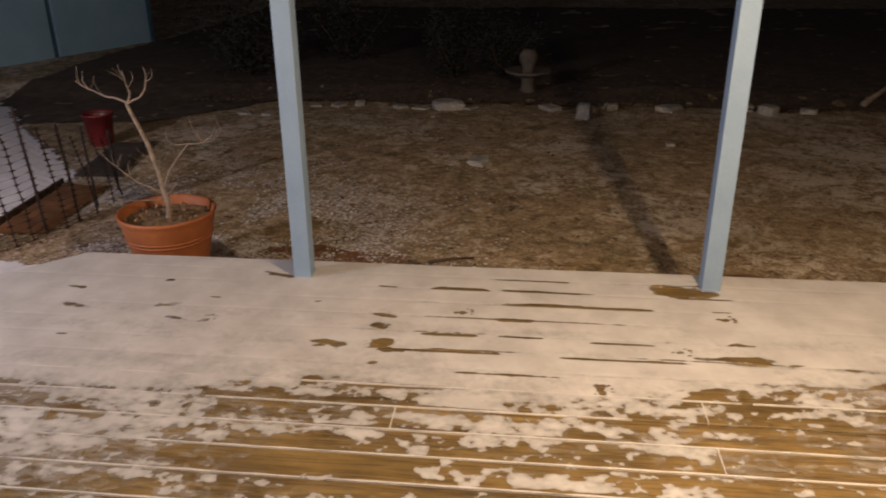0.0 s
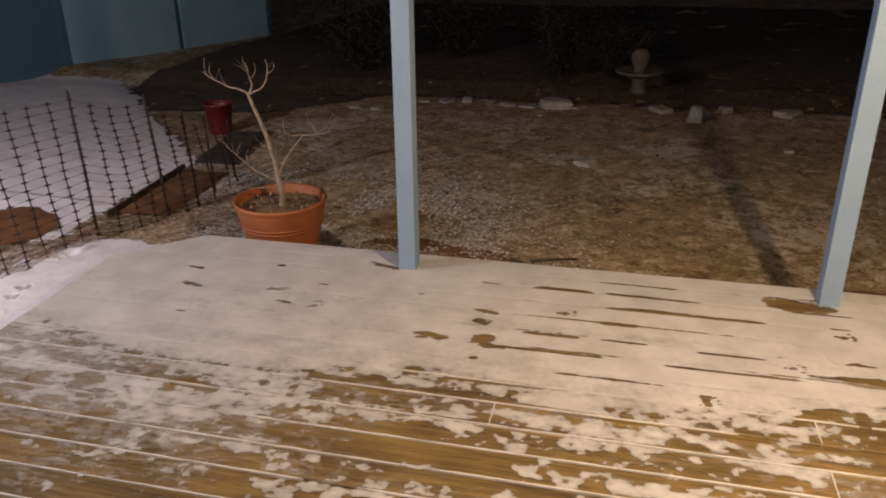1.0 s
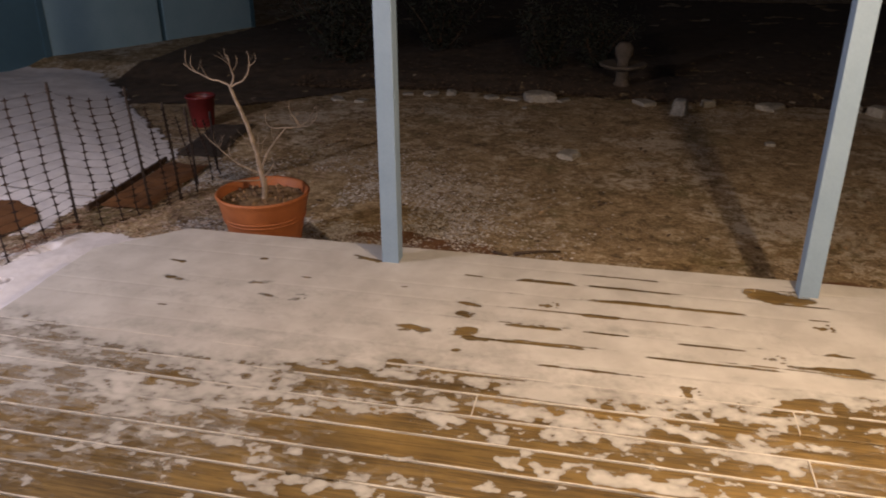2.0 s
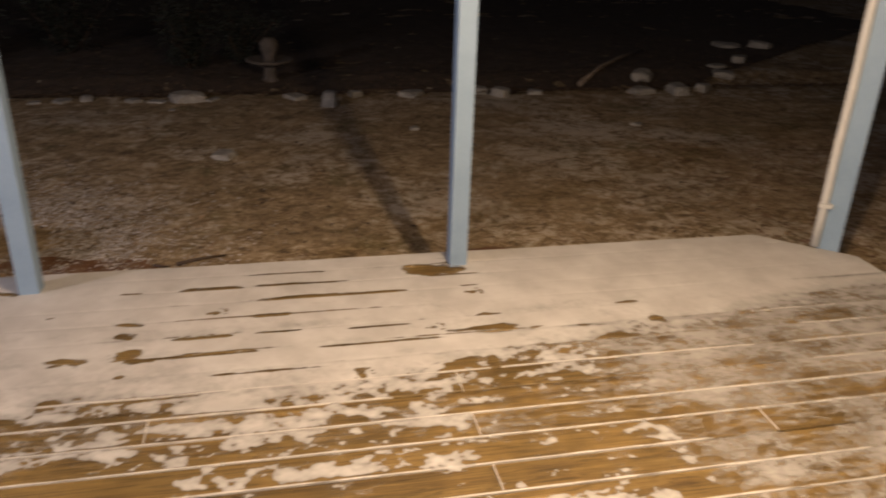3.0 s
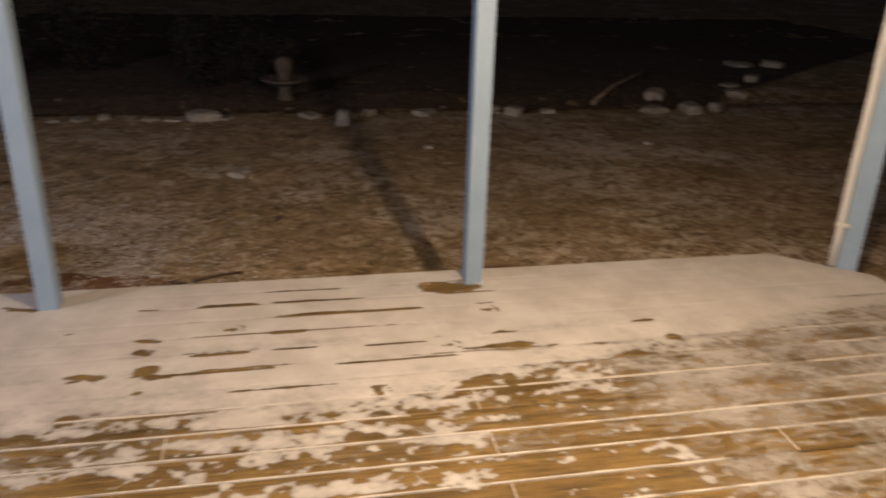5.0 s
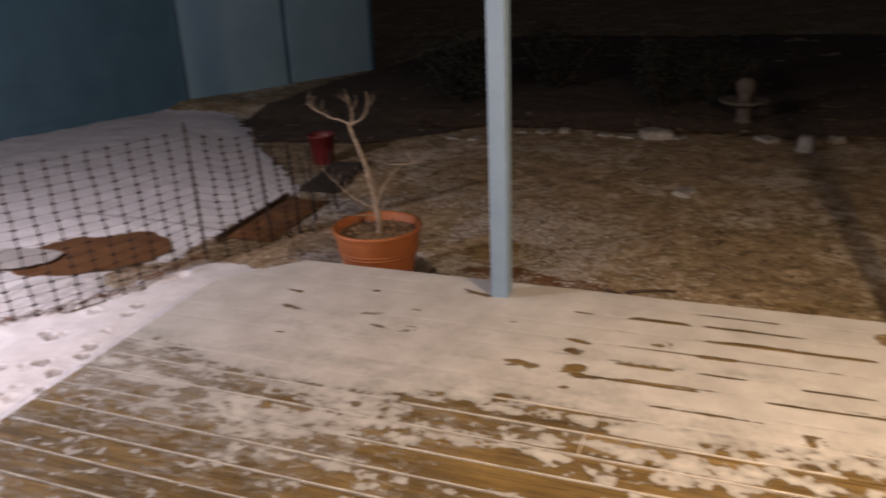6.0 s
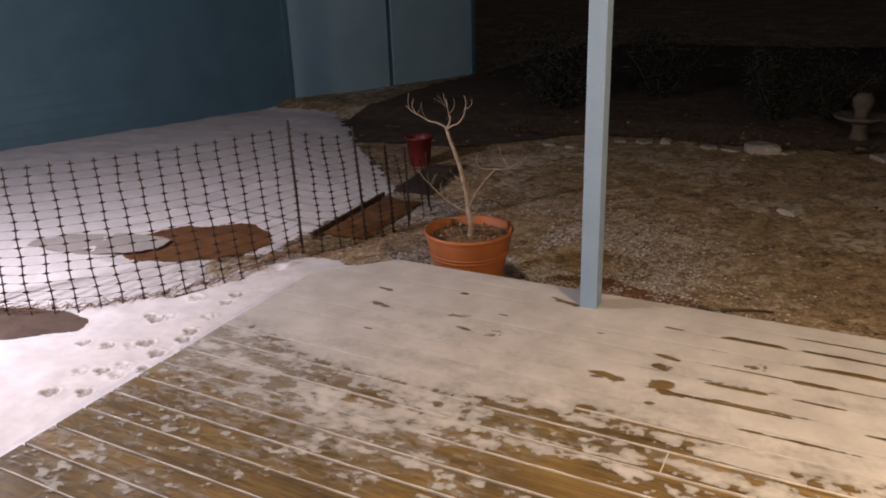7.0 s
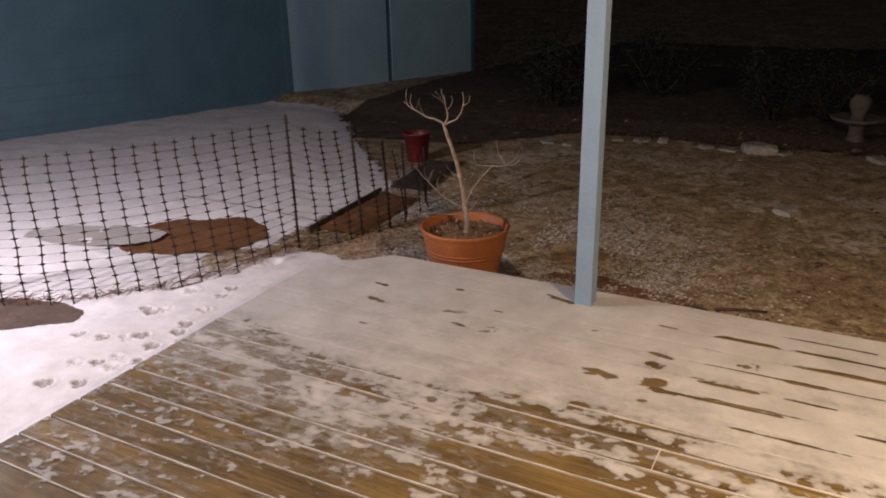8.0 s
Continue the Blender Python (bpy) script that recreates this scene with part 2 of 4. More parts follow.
def fbm(x, y, seed=0.0, octaves=4):
    """Smooth noise over arrays, about -1 to 1."""
    out, amp, total = np.zeros_like(x), 1.0, 0.0
    for o in range(octaves):
        table = TABLES[(seed, o)] = TABLES.get((seed, o), np.random.default_rng(int(seed * 7) + 5 + 100 * o).random((256, 256)))
        f = 2.0 ** o
        px, py = x * f + 31.7 * o, y * f + 17.3 * o
        ix, iy = np.floor(px).astype(int), np.floor(py).astype(int)
        tx, ty = px - ix, py - iy
        tx, ty = tx * tx * (3 - 2 * tx), ty * ty * (3 - 2 * ty)
        g = lambda a, b: table[a % 256, b % 256]
        out += amp * ((g(ix, iy) * (1 - tx) + g(ix + 1, iy) * tx) * (1 - ty) + (g(ix, iy + 1) * (1 - tx) + g(ix + 1, iy + 1) * tx) * ty)
        total += amp
        amp *= 0.5
    return out / total * 2 - 1


def sheet(name, xs, ys, height, mat, keep=None, smooth=True):
    """A grid over xs, ys with the heights height(X, Y); keep(X, Y) of the cells' middles says which cells stay."""
    X, Y = np.meshgrid(xs, ys, indexing="ij")
    Z = height(X, Y)
    nx, ny = X.shape
    verts = np.stack([X, Y, Z], -1).reshape(-1, 3)
    i, j = np.meshgrid(np.arange(nx - 1), np.arange(ny - 1), indexing="ij")
    a = i * ny + j
    faces = np.stack([a, a + ny, a + ny + 1, a + 1], -1).reshape(-1, 4)
    if keep is not None:
        cx, cy = (X[:-1, :-1] + X[1:, 1:]) / 2, (Y[:-1, :-1] + Y[1:, 1:]) / 2
        faces = faces[keep(cx, cy).reshape(-1)]
        used = np.unique(faces)
        new_index = np.full(len(verts), -1)
        new_index[used] = np.arange(len(used))
        verts, faces = verts[used], new_index[faces]
    me = bpy.data.meshes.new(name)
    me.from_pydata(verts.tolist(), [], faces.tolist())
    me.materials.append(mat)
    if smooth:
        me.polygons.foreach_set("use_smooth", [True] * len(me.polygons))
    return new(name, me), verts


# ---- the yard ----
def yard_height(X, Y):
    z = GROUND + 0.018 * fbm(X * 1.3, Y * 1.3, 3, 4) + 0.03 * fbm(X * 0.3, Y * 0.3, 4, 2)
    bed = np.clip((Y - 5.25) / 0.5, 0, 1)                      # the bed behind the stones is heaped up
    z = z + 0.10 * bed * (1 + 0.5 * fbm(X * 0.8, Y * 0.8, 6, 3)) * np.clip((12 - Y) / 4, 0, 1)
    under = (X > LEFT - 0.05) & (X < RIGHT + 0.05) & (Y < BACK)
    return np.where(under, GROUND - 0.05, z)


def spaced(lo, hi, step, far):
    mid = np.arange(lo, hi, step)
    out = step * 1.35 ** np.arange(1, 60)
    out = np.cumsum(out)
    out = out[out < far]
    return np.concatenate([lo - out[::-1], mid, mid[-1] + out])


# bed mulch: the fading of the lamplight is put into its dark colour
MULCH = simple("mulch_shaded", (0.028, 0.020, 0.014), (0.105, 0.072, 0.050), 0.95, 7, 60, 1.0, local=False, depth=0.03)
ground, _ = sheet("ground", spaced(-7.0, 9.0, 0.07, 900), spaced(-2.0, 9.0, 0.07, 900), yard_height, YARD)
bed, _ = sheet("mulch_bed", np.arange(-7.0, 14.0, 0.05), np.concatenate([np.arange(3.8, 7.0, 0.04), np.arange(7.0, 16.0, 0.15)]), lambda X, Y: yard_height(X, Y) + 0.012 + 0.02 * fbm(X * 5, Y * 5, 14, 3), MULCH,
               lambda X, Y: (Y > 5.22 + 0.16 * fbm(X * 1.7, Y * 1.7, 13, 3) - 1.0 * np.clip(-1.8 - X, 0, 1.15) + 0.75 * np.clip(X - 6.3, 0, 9)) & (Y < 15.5) & (X > -5.2))
tagged(bed, "mulch heaped in the garden bed, darkened where the lamplight fades", "garden bed", kind="stuff")
tagged(ground, "dead brown winter lawn with bare soil and frost", "ground", kind="structure")


def ellipse(X, Y, cx, cy, rx, ry, turn=0.0):
    c, s = math.cos(radians(turn)), math.sin(radians(turn))
    u, v = (X - cx) * c + (Y - cy) * s, -(X - cx) * s + (Y - cy) * c
    return np.sqrt((u / rx) ** 2 + (v / ry) ** 2)


MELTED = [(-3.48, -1.26, 0.52, 0.19, 24), (-3.34, 0.40, 0.46, 0.34, 30)]
# beds of bare earth: middle x, y, half width, half length, turn
BEDS = [(-2.40, 1.50, 0.19, 0.52, 4), (-2.56, 2.78, 0.20, 0.54, 10)]
# trodden prints in the snow beside the deck
PAWS = [(-2.52, -0.43), (-2.31, -0.30), (-2.29, -0.41), (-2.23, -0.63), (-2.51, -0.78), (-2.59, -0.75), (-2.46, -0.72), (-2.20, -0.81), (-2.31, -1.04),
        (-2.37, -1.09), (-2.49, -1.15), (-2.65, -1.19), (-2.18, -1.35), (-2.10, -1.24), (-2.29, -1.36), (-2.38, -1.42), (-2.34, -1.64), (-2.19, -1.55),
        (-2.24, -1.26), (-2.16, -0.91), (-2.17, -1.09), (-2.05, -0.98), (-1.98, -0.62), (-2.02, -1.48)]
PRINTS = []
for k, (px, py) in enumerate(PAWS):
    turn = (37 * k) % 60 - 30
    deep = 1.0 if k % 3 else 0.65
    # a pad and four toes, each with its own depth
    for fx, fy, fr in ((0.0, 0.0, 0.027), (0.030, 0.030, 0.014), (0.043, 0.010, 0.014), (0.043, -0.012, 0.014), (0.028, -0.032, 0.014)):
        c, sn = math.cos(radians(turn)), math.sin(radians(turn))
        PRINTS.append((px + fx * c - fy * sn, py + fx * sn + fy * c, fr * (1.25 if k % 4 == 0 else 1.0), deep))


def from_line(X, Y, x0, y0, x1, y1):
    """Distance to the line from one point to another."""
    dx, dy = x1 - x0, y1 - y0
    u = np.clip(((X - x0) * dx + (Y - y0) * dy) / (dx * dx + dy * dy), 0, 1)
    return np.hypot(X - x0 - u * dx, Y - y0 - u * dy)


def snow_cover(X, Y):
    """Positive where snow lies on the yard beside the deck."""
    n = fbm(X * 2.2, Y * 2.2, 8, 4) + 0.45 * fbm(X * 9, Y * 9, 28, 3) + 0.25 * fbm(X * 30, Y * 30, 29, 2)
    # the snow ends along the litter under the net and the beds behind it
    near = Y < 0.60 + 0.2 * (X + 2.45)
    edge = np.where(near, -1.50, -2.66 - 0.9 * np.clip(Y - 2.2, 0, 9))
    c = (edge - X) / 0.5 + 0.35 * n
    c = np.where(near & (X > -2.3), np.minimum(c, (0.52 - Y) / 0.3 + 0.3 * n), c)
    # straw litter along the foot of the net and on towards the pot
    c = np.minimum(c, (np.minimum(from_line(X, Y, -2.78, 0.12, -2.42, 0.58), from_line(X, Y, -2.42, 0.58, -1.5, 0.78)) - 0.13) / 0.14 + 1.2 * n)
    c = np.minimum(c, (from_line(X, Y, -2.70, -0.42, -2.36, 0.20) - 0.012) / 0.05 + 0.7 * n + 0.25)
    c = np.minimum(c, (6.5 - Y) / 1.2 + 0.8 * n)
    for e in MELTED:
        c = np.minimum(c, (ellipse(X, Y, *e) - 1) * 2.5 + 0.42 * n)
    return c


def snow_height(X, Y):
    c = np.clip(snow_cover(X, Y) * 0.6, 0, 1)
    z = yard_height(X, Y) * 0.4 + GROUND * 0.6 + 0.008 + 0.035 * c + 0.012 * fbm(X * 4, Y * 4, 9, 3) * c
    bank = np.clip((X - LEFT + 0.34) / 0.32, 0, 1)
    z = z + 0.15 * bank * bank * (3 - 2 * bank) * np.clip((0.1 - Y) / 0.3, 0, 1)
    for px, py, r, deep in PRINTS:
        d = ellipse(X, Y, px, py, r, r * 0.85)
        z = z - deep * 0.020 * np.exp(-d ** 4) + 0.005 * np.exp(-(d - 1.5) ** 2 * 5)
    return z


def snow_keep(X, Y):
    return snow_cover(X, Y) > 0.0


near_snow, spots = sheet("snow", np.arange(-4.2, LEFT + 0.07, 0.0125), np.concatenate([np.arange(-4.46, -2.6, 0.06), np.arange(-2.6, 1.15, 0.0125)]), snow_height, SNOW, snow_keep)
# darkens each pad and toe hollow by colour, as shade would
steps = np.zeros(len(spots))
for px, py, r, deep in PRINTS:
    steps = np.maximum(steps, deep * 0.95 * np.exp(-ellipse(spots[:, 0], spots[:, 1], px, py, r * 1.4, r * 1.15) ** 4))
near_snow.data.attributes.new("trodden_shade", "FLOAT", "POINT").data.foreach_set("value", steps.astype(np.float32))
tagged(near_snow, "trampled white snow with paw prints beside the deck", "snow", kind="stuff")
far_snow, _ = sheet("snow", np.arange(-4.2, -2.5, 0.03), np.arange(1.15, 7.6, 0.03), snow_height, SNOW, lambda X, Y: snow_cover(X, Y) > 0)
tagged(far_snow, "thin white snow on the yard behind the net", "snow", kind="stuff")
side_snow, _ = sheet("snow", np.arange(-9.0, -4.19, 0.05), np.arange(-4.5, 7.6, 0.05), snow_height, SNOW, lambda X, Y: snow_cover(X, Y) > 0)
tagged(side_snow, "smooth white snow in front of the blue wall", "snow", kind="stuff")


def melted_patch(e, label, rough=0.25, mat=None):
    xs = np.linspace(e[0] - 0.9, e[0] + 0.9, 201)
    ys = np.linspace(e[1] - 0.9, e[1] + 0.9, 201)
    ob, _ = sheet("bare_earth", xs, ys, lambda X, Y: np.maximum(yard_height(X, Y), GROUND - 0.01) + 0.005 + 0.004 * fbm(X * 6, Y * 6, 2, 3) + (0.045 if mat is ICE else 0.02 if e in MELTED else 0), mat or MUD,
                  lambda X, Y: (ellipse(X, Y, *e) < 1.0 + rough + 0.28 * fbm(X * 4, Y * 4, 15, 5)) & (Y > BACK - 0.15 - 9 * (X < LEFT)))
    tagged(ob, label, "bare ground", kind="stuff")


melted_patch(MELTED[0], "dark wet bare earth where the snow has melted", 0.25, DARK_MUD)
melted_patch(MELTED[1], "wet brown bare earth where the snow has melted")
melted_patch((-3.98, 0.02, 0.46, 0.21, 24), "grey thin ice where the snow has thawed", 0.1, ICE)


def garden_bed(cx, cy, rx, ry, turn, mat, label):
    """A low raked bed with straight, slightly crumbled sides."""
    c, sn = math.cos(radians(turn)), math.sin(radians(turn))

    def inside(X, Y):
        u, v = ((X - cx) * c + (Y - cy) * sn) / rx, (-(X - cx) * sn + (Y - cy) * c) / ry
        return np.maximum(np.abs(u), np.abs(v))

    ob, _ = sheet("garden_bed", np.linspace(cx - 0.7, cx + 0.7, 101), np.linspace(cy - 0.7, cy + 0.7, 101),
                  lambda X, Y: yard_height(X, Y) + 0.018 + 0.022 * np.clip((1.0 - inside(X, Y)) * 4, 0, 1) + 0.008 * fbm(X * 9, Y * 9, 41, 3), mat,
                  lambda X, Y: inside(X, Y) < 1.0 + 0.10 * fbm(X * 7, Y * 7, 42, 3))
    tagged(ob, label, "garden bed", kind="stuff")


garden_bed(*BEDS[0], MUD, "bare brown earth raked into a small bed")
garden_bed(*BEDS[1], BLACK_SOIL, "black garden soil in a small bed")
melted_patch((-0.10, 0.62, 0.62, 0.36, -4), "dark wet soil at the foot of the deck", 0.0)
melted_patch((2.30, 0.55, 0.40, 0.22, 5), "dark wet soil at the foot of the deck", 0.0)


# ---- the deck ----
deck = thing("deck", (0, 0, 0), "wet timber deck dusted with blown snow", "deck", kind="structure")
FIRST = BACK                                       # back edge of the first board


def chamfer_left(y):
    return LEFT + max(0.0, (y + 0.21)) * 1.0 + 0.045 * min(max((-0.4 - y) / 1.9, 0.0), 1.2)


def chamfer_right(y):
    return RIGHT - max(0.0, (y + 0.21)) * 1.12


def board_mesh(x0, x1, y0, y1, xl, xr):
    """One board with eased edges; xl and xr are the ends at its back edge."""
    bm = bmesh.new()
    e = 0.004
    prof = [(y0, -0.028), (y0, -e), (y0 + e, 0.0), (y1 - e, 0.0), (y1, -e), (y1, -0.028)]
    rows = []
    for y, z in prof:
        f = (y - y0) / (y1 - y0)
        rows.append((bm.verts.new((x0 + (xl - x0) * f, y, z)), bm.verts.new((x1 + (xr - x1) * f, y, z))))
    for (a, b), (c, d) in zip(rows, rows[1:]):
        bm.faces.new((a, b, d, c))
    bm.faces.new((rows[-1][0], rows[-1][1], rows[0][1], rows[0][0]))
    bm.faces.new([r[0] for r in rows])
    bm.faces.new([r[1] for r in rows][::-1])
    return bm


GAPS = []
for row in range(31):
    y1 = FIRST - row * PITCH
    y0 = y1 - PITCH + 0.0075
    GAPS.append(y0)
    joint = 1.818 if row % 2 == 0 else (0.632 if row % 4 == 1 else 2.93)
    for a, b, la, lb in ((chamfer_left(y0), joint - 0.002, chamfer_left(y1), joint - 0.002), (joint + 0.002, chamfer_right(y0), joint + 0.002, chamfer_right(y1))):
        dz = 0.0015 * random.uniform(-1, 1)
        ob = part("board", board_mesh(a, b, y0, y1, la, lb), WOOD, deck)
        ob.location.z = dz - 0.0015
# frame under the boards
bm = bmesh.new()
box(bm, LEFT + 0.10, RIGHT - 0.04, -4.35, -0.26, -0.20, -0.04)
box(bm, LEFT + 0.50, RIGHT - 0.55, -0.26, BACK - 0.02, -0.20, -0.04)
part("joist_frame", bm, STICK, deck, "dark timber frame under the boards")

# snow caught in the gaps between the boards, heaped a little proud of them where the drift is thin
bm = bmesh.new()
for k, y in enumerate(GAPS):
    if y < -3.2:
        continue
    x = chamfer_left(y) + 0.02
    while x < chamfer_right(y) - 0.05:
        n = random.uniform(0.5, 1.9)
        open_gap = y < -0.86 or (y < -0.62 and x > 2.7)
        if random.random() < (0.9 if open_gap else 0.3):
            end = min(x + n, chamfer_right(y) - 0.012)
            high = random.uniform(0.0034, 0.0048) if open_gap else random.uniform(-0.012, -0.008)
            cuts = max(2, int((end - x) / 0.06))
            rows = []
            for c in range(cuts + 1):
                w = random.uniform(-0.0012, 0.0015) - (0.003 if c in (0, cuts) else 0)
                px, top = x + (end - x) * c / cuts, high + random.uniform(-0.0012, 0.0006)
                rows.append([bm.verts.new(v) for v in ((px, y - 0.0075 - w, -0.02), (px, y - 0.007 - w, top - 0.001), (px, y - 0.0037, top), (px, y - 0.0005 + w, top - 0.001), (px, y + w, -0.02))])
            for r0, r1 in zip(rows, rows[1:]):
                for i in range(4):
                    bm.faces.new((r0[i], r1[i], r1[i + 1], r0[i + 1]))
        x += n + (random.uniform(0.01, 0.2) if random.random() < 0.3 else -0.001)
for row in range(20):
    joint = 1.818 if row % 2 == 0 else (0.632 if row % 4 == 1 else 2.93)
    y = FIRST - row * PITCH
    box(bm, joint - 0.0019, joint + 0.0019, y - PITCH + 0.01, y - 0.001, -0.02, 0.0042 if y < -0.86 else -0.0006)
gap_snow = part("gap_snow", bm, GAP_SNOW)
tagged(gap_snow, "white snow caught in the gaps between boards", "snow", kind="stuff")

# melted streaks along the board edges: middle x, y, half length, half width
STREAKS = [(0.80, -0.105, 0.15, 0.014), (1.24, -0.095, 0.24, 0.009), (1.40, -0.245, 0.39, 0.014), (1.08, -0.415, 0.09, 0.011), (0.78, -0.565, 0.14, 0.018),
           (1.11, -0.56, 0.10, 0.008), (1.55, -0.58, 0.14, 0.009), (2.01, -0.675, 0.17, 0.018), (1.07, -0.875, 0.24, 0.010), (0.76, -0.715, 0.24, 0.008),
           (1.92, -0.035, 0.17, 0.060), (2.02, -0.10, 0.14, 0.012), (2.06, -0.235, 0.05, 0.014), (2.10, -0.54, 0.05, 0.012), (2.78, -0.525, 0.06, 0.012),
           (1.14, 0.03, 0.20, 0.008), (0.42, -0.10, 0.05, 0.009), (1.55, -0.72, 0.30, 0.007)]
# paw and boot marks, also a painted post shadow: x, y, half length, half width
MARKS_AND_SHADE = [(-1.09, -0.44, 0.075, 0.020), (-1.18, -0.25, 0.045, 0.014), (-0.73, -0.13, 0.030, 0.022), (-0.63, -0.40, 0.045, 0.020), (-0.52, -0.53, 0.055, 0.018),
         (0.26, -0.69, 0.085, 0.034), (0.45, -0.51, 0.055, 0.026), (0.47, -0.67, 0.060, 0.032), (0.46, -0.41, 0.060, 0.014), (0.54, -0.72, 0.055, 0.020),
         # (-0.16, -0.02) paints the first post's shadow left of its foot
         (-0.31, -1.22, 0.045, 0.035), (0.49, -0.83, 0.030, 0.016), (-0.16, -0.02, 0.10, 0.025), (2.86, -0.70, 0.05, 0.030), (1.434, -0.96, 0.035, 0.045),
         (1.89, -0.935, 0.15, 0.042), (1.98, -1.00, 0.07, 0.020), (2.62, -0.82, 0.06, 0.016), (2.28, -0.69, 0.04, 0.006), (2.05, -0.54, 0.04, 0.010), (2.14, -0.685, 0.06, 0.008),
         (-0.42, -0.30, 0.03, 0.008), (-0.99, -0.72, 0.03, 0.008), (0.10, -0.30, 0.03, 0.008)]
# clear paw prints with toes: x, y, turn
TOES = [(1.44, -0.965, 50), (2.73, -0.76, 80), (1.80, -0.63, 20), (0.83, -0.35, 30), (2.06, -0.31, 15), (-0.38, -0.53, 60)]


def even(n):
    return (n - n.mean()) / n.std()


def dust_fields(X, Y):
    """cover: where dry snow lies; film: a thin grey veil of it over the wood."""
    n1 = even(fbm(X * 1.5, Y * 4.0, 21, 3))
    n2 = even(fbm(X * 6.0, Y * 10.0, 22, 4))
    n3 = even(fbm(X * 16.0, Y * 24.0, 24, 3))
    n5 = even(fbm(X * 34.0, Y * 46.0, 27, 3))
    n4 = even(fbm(X * 2.2 + 5, Y * 13.0, 23, 3))
    # the drift lies thick along the back edge and thins out towards the house
    line = -1.12 - 0.13 * np.clip((0.1 - X) / 0.5, 0, 1) - 0.05 * np.exp(-((X - 1.0) / 0.6) ** 2) + 0.19 * np.clip((X - 1.7) / 0.4, 0, 1) + 0.13 * np.clip((X - 2.4) / 0.9, 0, 1) + 0.10 * np.clip((X - 3.3) / 0.8, 0, 1) + 0.13 * np.clip((-1.0 - X) / 0.6, 0, 1) + 0.02 * np.sin(X * 3.3)
    t = Y - line
    thick = np.clip(t / 0.38, 0, 1)
    far = np.clip((X - 2.45 + 0.15 * n1) / 0.9, 0, 1)            # the right end is only veiled
    base = 0.458 - 0.02 * np.clip((0.6 - X) / 0.6, 0, 1) + np.clip(t * 1.5, -0.035, 0.5) - 0.23 * far * (1 - thick) + 0.055 * np.exp(-((t + 0.10) / 0.14) ** 2) * (1 - far)
    cover = base + (1 - 0.9 * thick) * (1 - 0.7 * far) * (0.045 * n1 + 0.055 * n2 + 0.08 * n3 + 0.055 * n4 + 0.04 * n5)
    # board edges melt first; some whole boards are barer than others
    across = ((FIRST - Y) % PITCH) / PITCH
    rim = np.minimum(across, 1 - across)
    cover = cover - 0.14 * np.exp(-(rim / 0.09) ** 2) * np.clip(0.4 + 0.5 * n1, 0, 1) * (1 - thick)
    board = np.floor((FIRST - Y) / PITCH)
    end = np.where(board % 2 == 0, X > 1.818, X > np.where(board % 4 == 1, 0.632, 2.93))
    own = np.sin(board * 12.9898 + end * 78.233) * 43758.5453
    own = own - np.floor(own) - 0.5
    cover = cover + 0.12 * own * (1 - thick)
    # snow slides off the far edge of each board at the foot of the drift
    slip = np.exp(-(across / 0.16) ** 2) * np.exp(-((t - 0.10) / 0.28) ** 2) * np.clip((X + 0.3) / 0.6, 0, 1)
    cover = cover - 0.42 * slip * np.clip(0.25 + 0.75 * n4 + 0.35 * n1, 0, 1.3)
    bare = 0.09 * np.exp(-((X - 2.2) / 0.7) ** 2 - ((Y + 1.9) / 0.5) ** 2) + 0.07 * np.exp(-((X - 0.35) / 0.35) ** 2 - ((Y + 1.15) / 0.25) ** 2)
    cover = cover - bare - 0.09 * np.clip((-1.30 - Y) / 0.5, 0, 1) * np.clip((0.8 - X) / 0.6, 0, 1)
    cover = cover + 0.25 * np.exp(-((X - 0.80) / 0.16) ** 2 - ((Y + 1.52) / 0.05) ** 2)
    cover = np.minimum(cover, 0.735 + 0.13 * own + 0.035 * n2 + 0.03 * n4 + 0.25 * np.clip((Y + 0.5) / 0.4, 0, 1))
    untouched = cover
    for k, (cx, cy, rx, ry) in enumerate(STREAKS):
        # a long melt along one board edge: straight below, ragged above
        u, v = (X - cx) / rx, (Y - cy - 0.006 * n4 * (ry > 0.01)) / max(ry, 0.011)
        v = v * np.where(v > 0, 1.0 / np.clip(0.8 + 0.35 * n1 + 0.25 * n4, 0.35, 1.6), 1.25)
        d = np.sqrt(np.abs(u) ** 5 + v ** 2)
        cover = np.minimum(cover, np.clip(d - 0.42 + 0.10 * n2 + 0.13 * n3 + 0.06 * n5, 0.05, 2))
    for k, (cx, cy, rx, ry) in enumerate(MARKS_AND_SHADE):
        d = ellipse(X, Y, cx, cy, rx, ry, -14 + 9 * (k % 4))
        cover = np.minimum(cover, np.clip(d - 0.40 + 0.10 * n2 + 0.20 * n3 + 0.12 * n5, 0.10, 2))
    for k, (cx, cy, turn) in enumerate(TOES):
        c, sn = math.cos(radians(turn)), math.sin(radians(turn))
        for fx, fy, fr in ((0.0, 0.0, 0.022), (0.034, 0.026, 0.011), (0.046, 0.008, 0.012), (0.044, -0.012, 0.012), (0.030, -0.030, 0.011), (-0.03, 0.012, 0.012)):
            d = ellipse(X, Y, cx + fx * c - fy * sn, cy + fx * sn + fy * c, fr, fr * 0.72, turn)
            cover = np.minimum(cover, np.clip(d - 0.35 + 0.12 * n3 + 0.26 * n5, 0.36, 2))
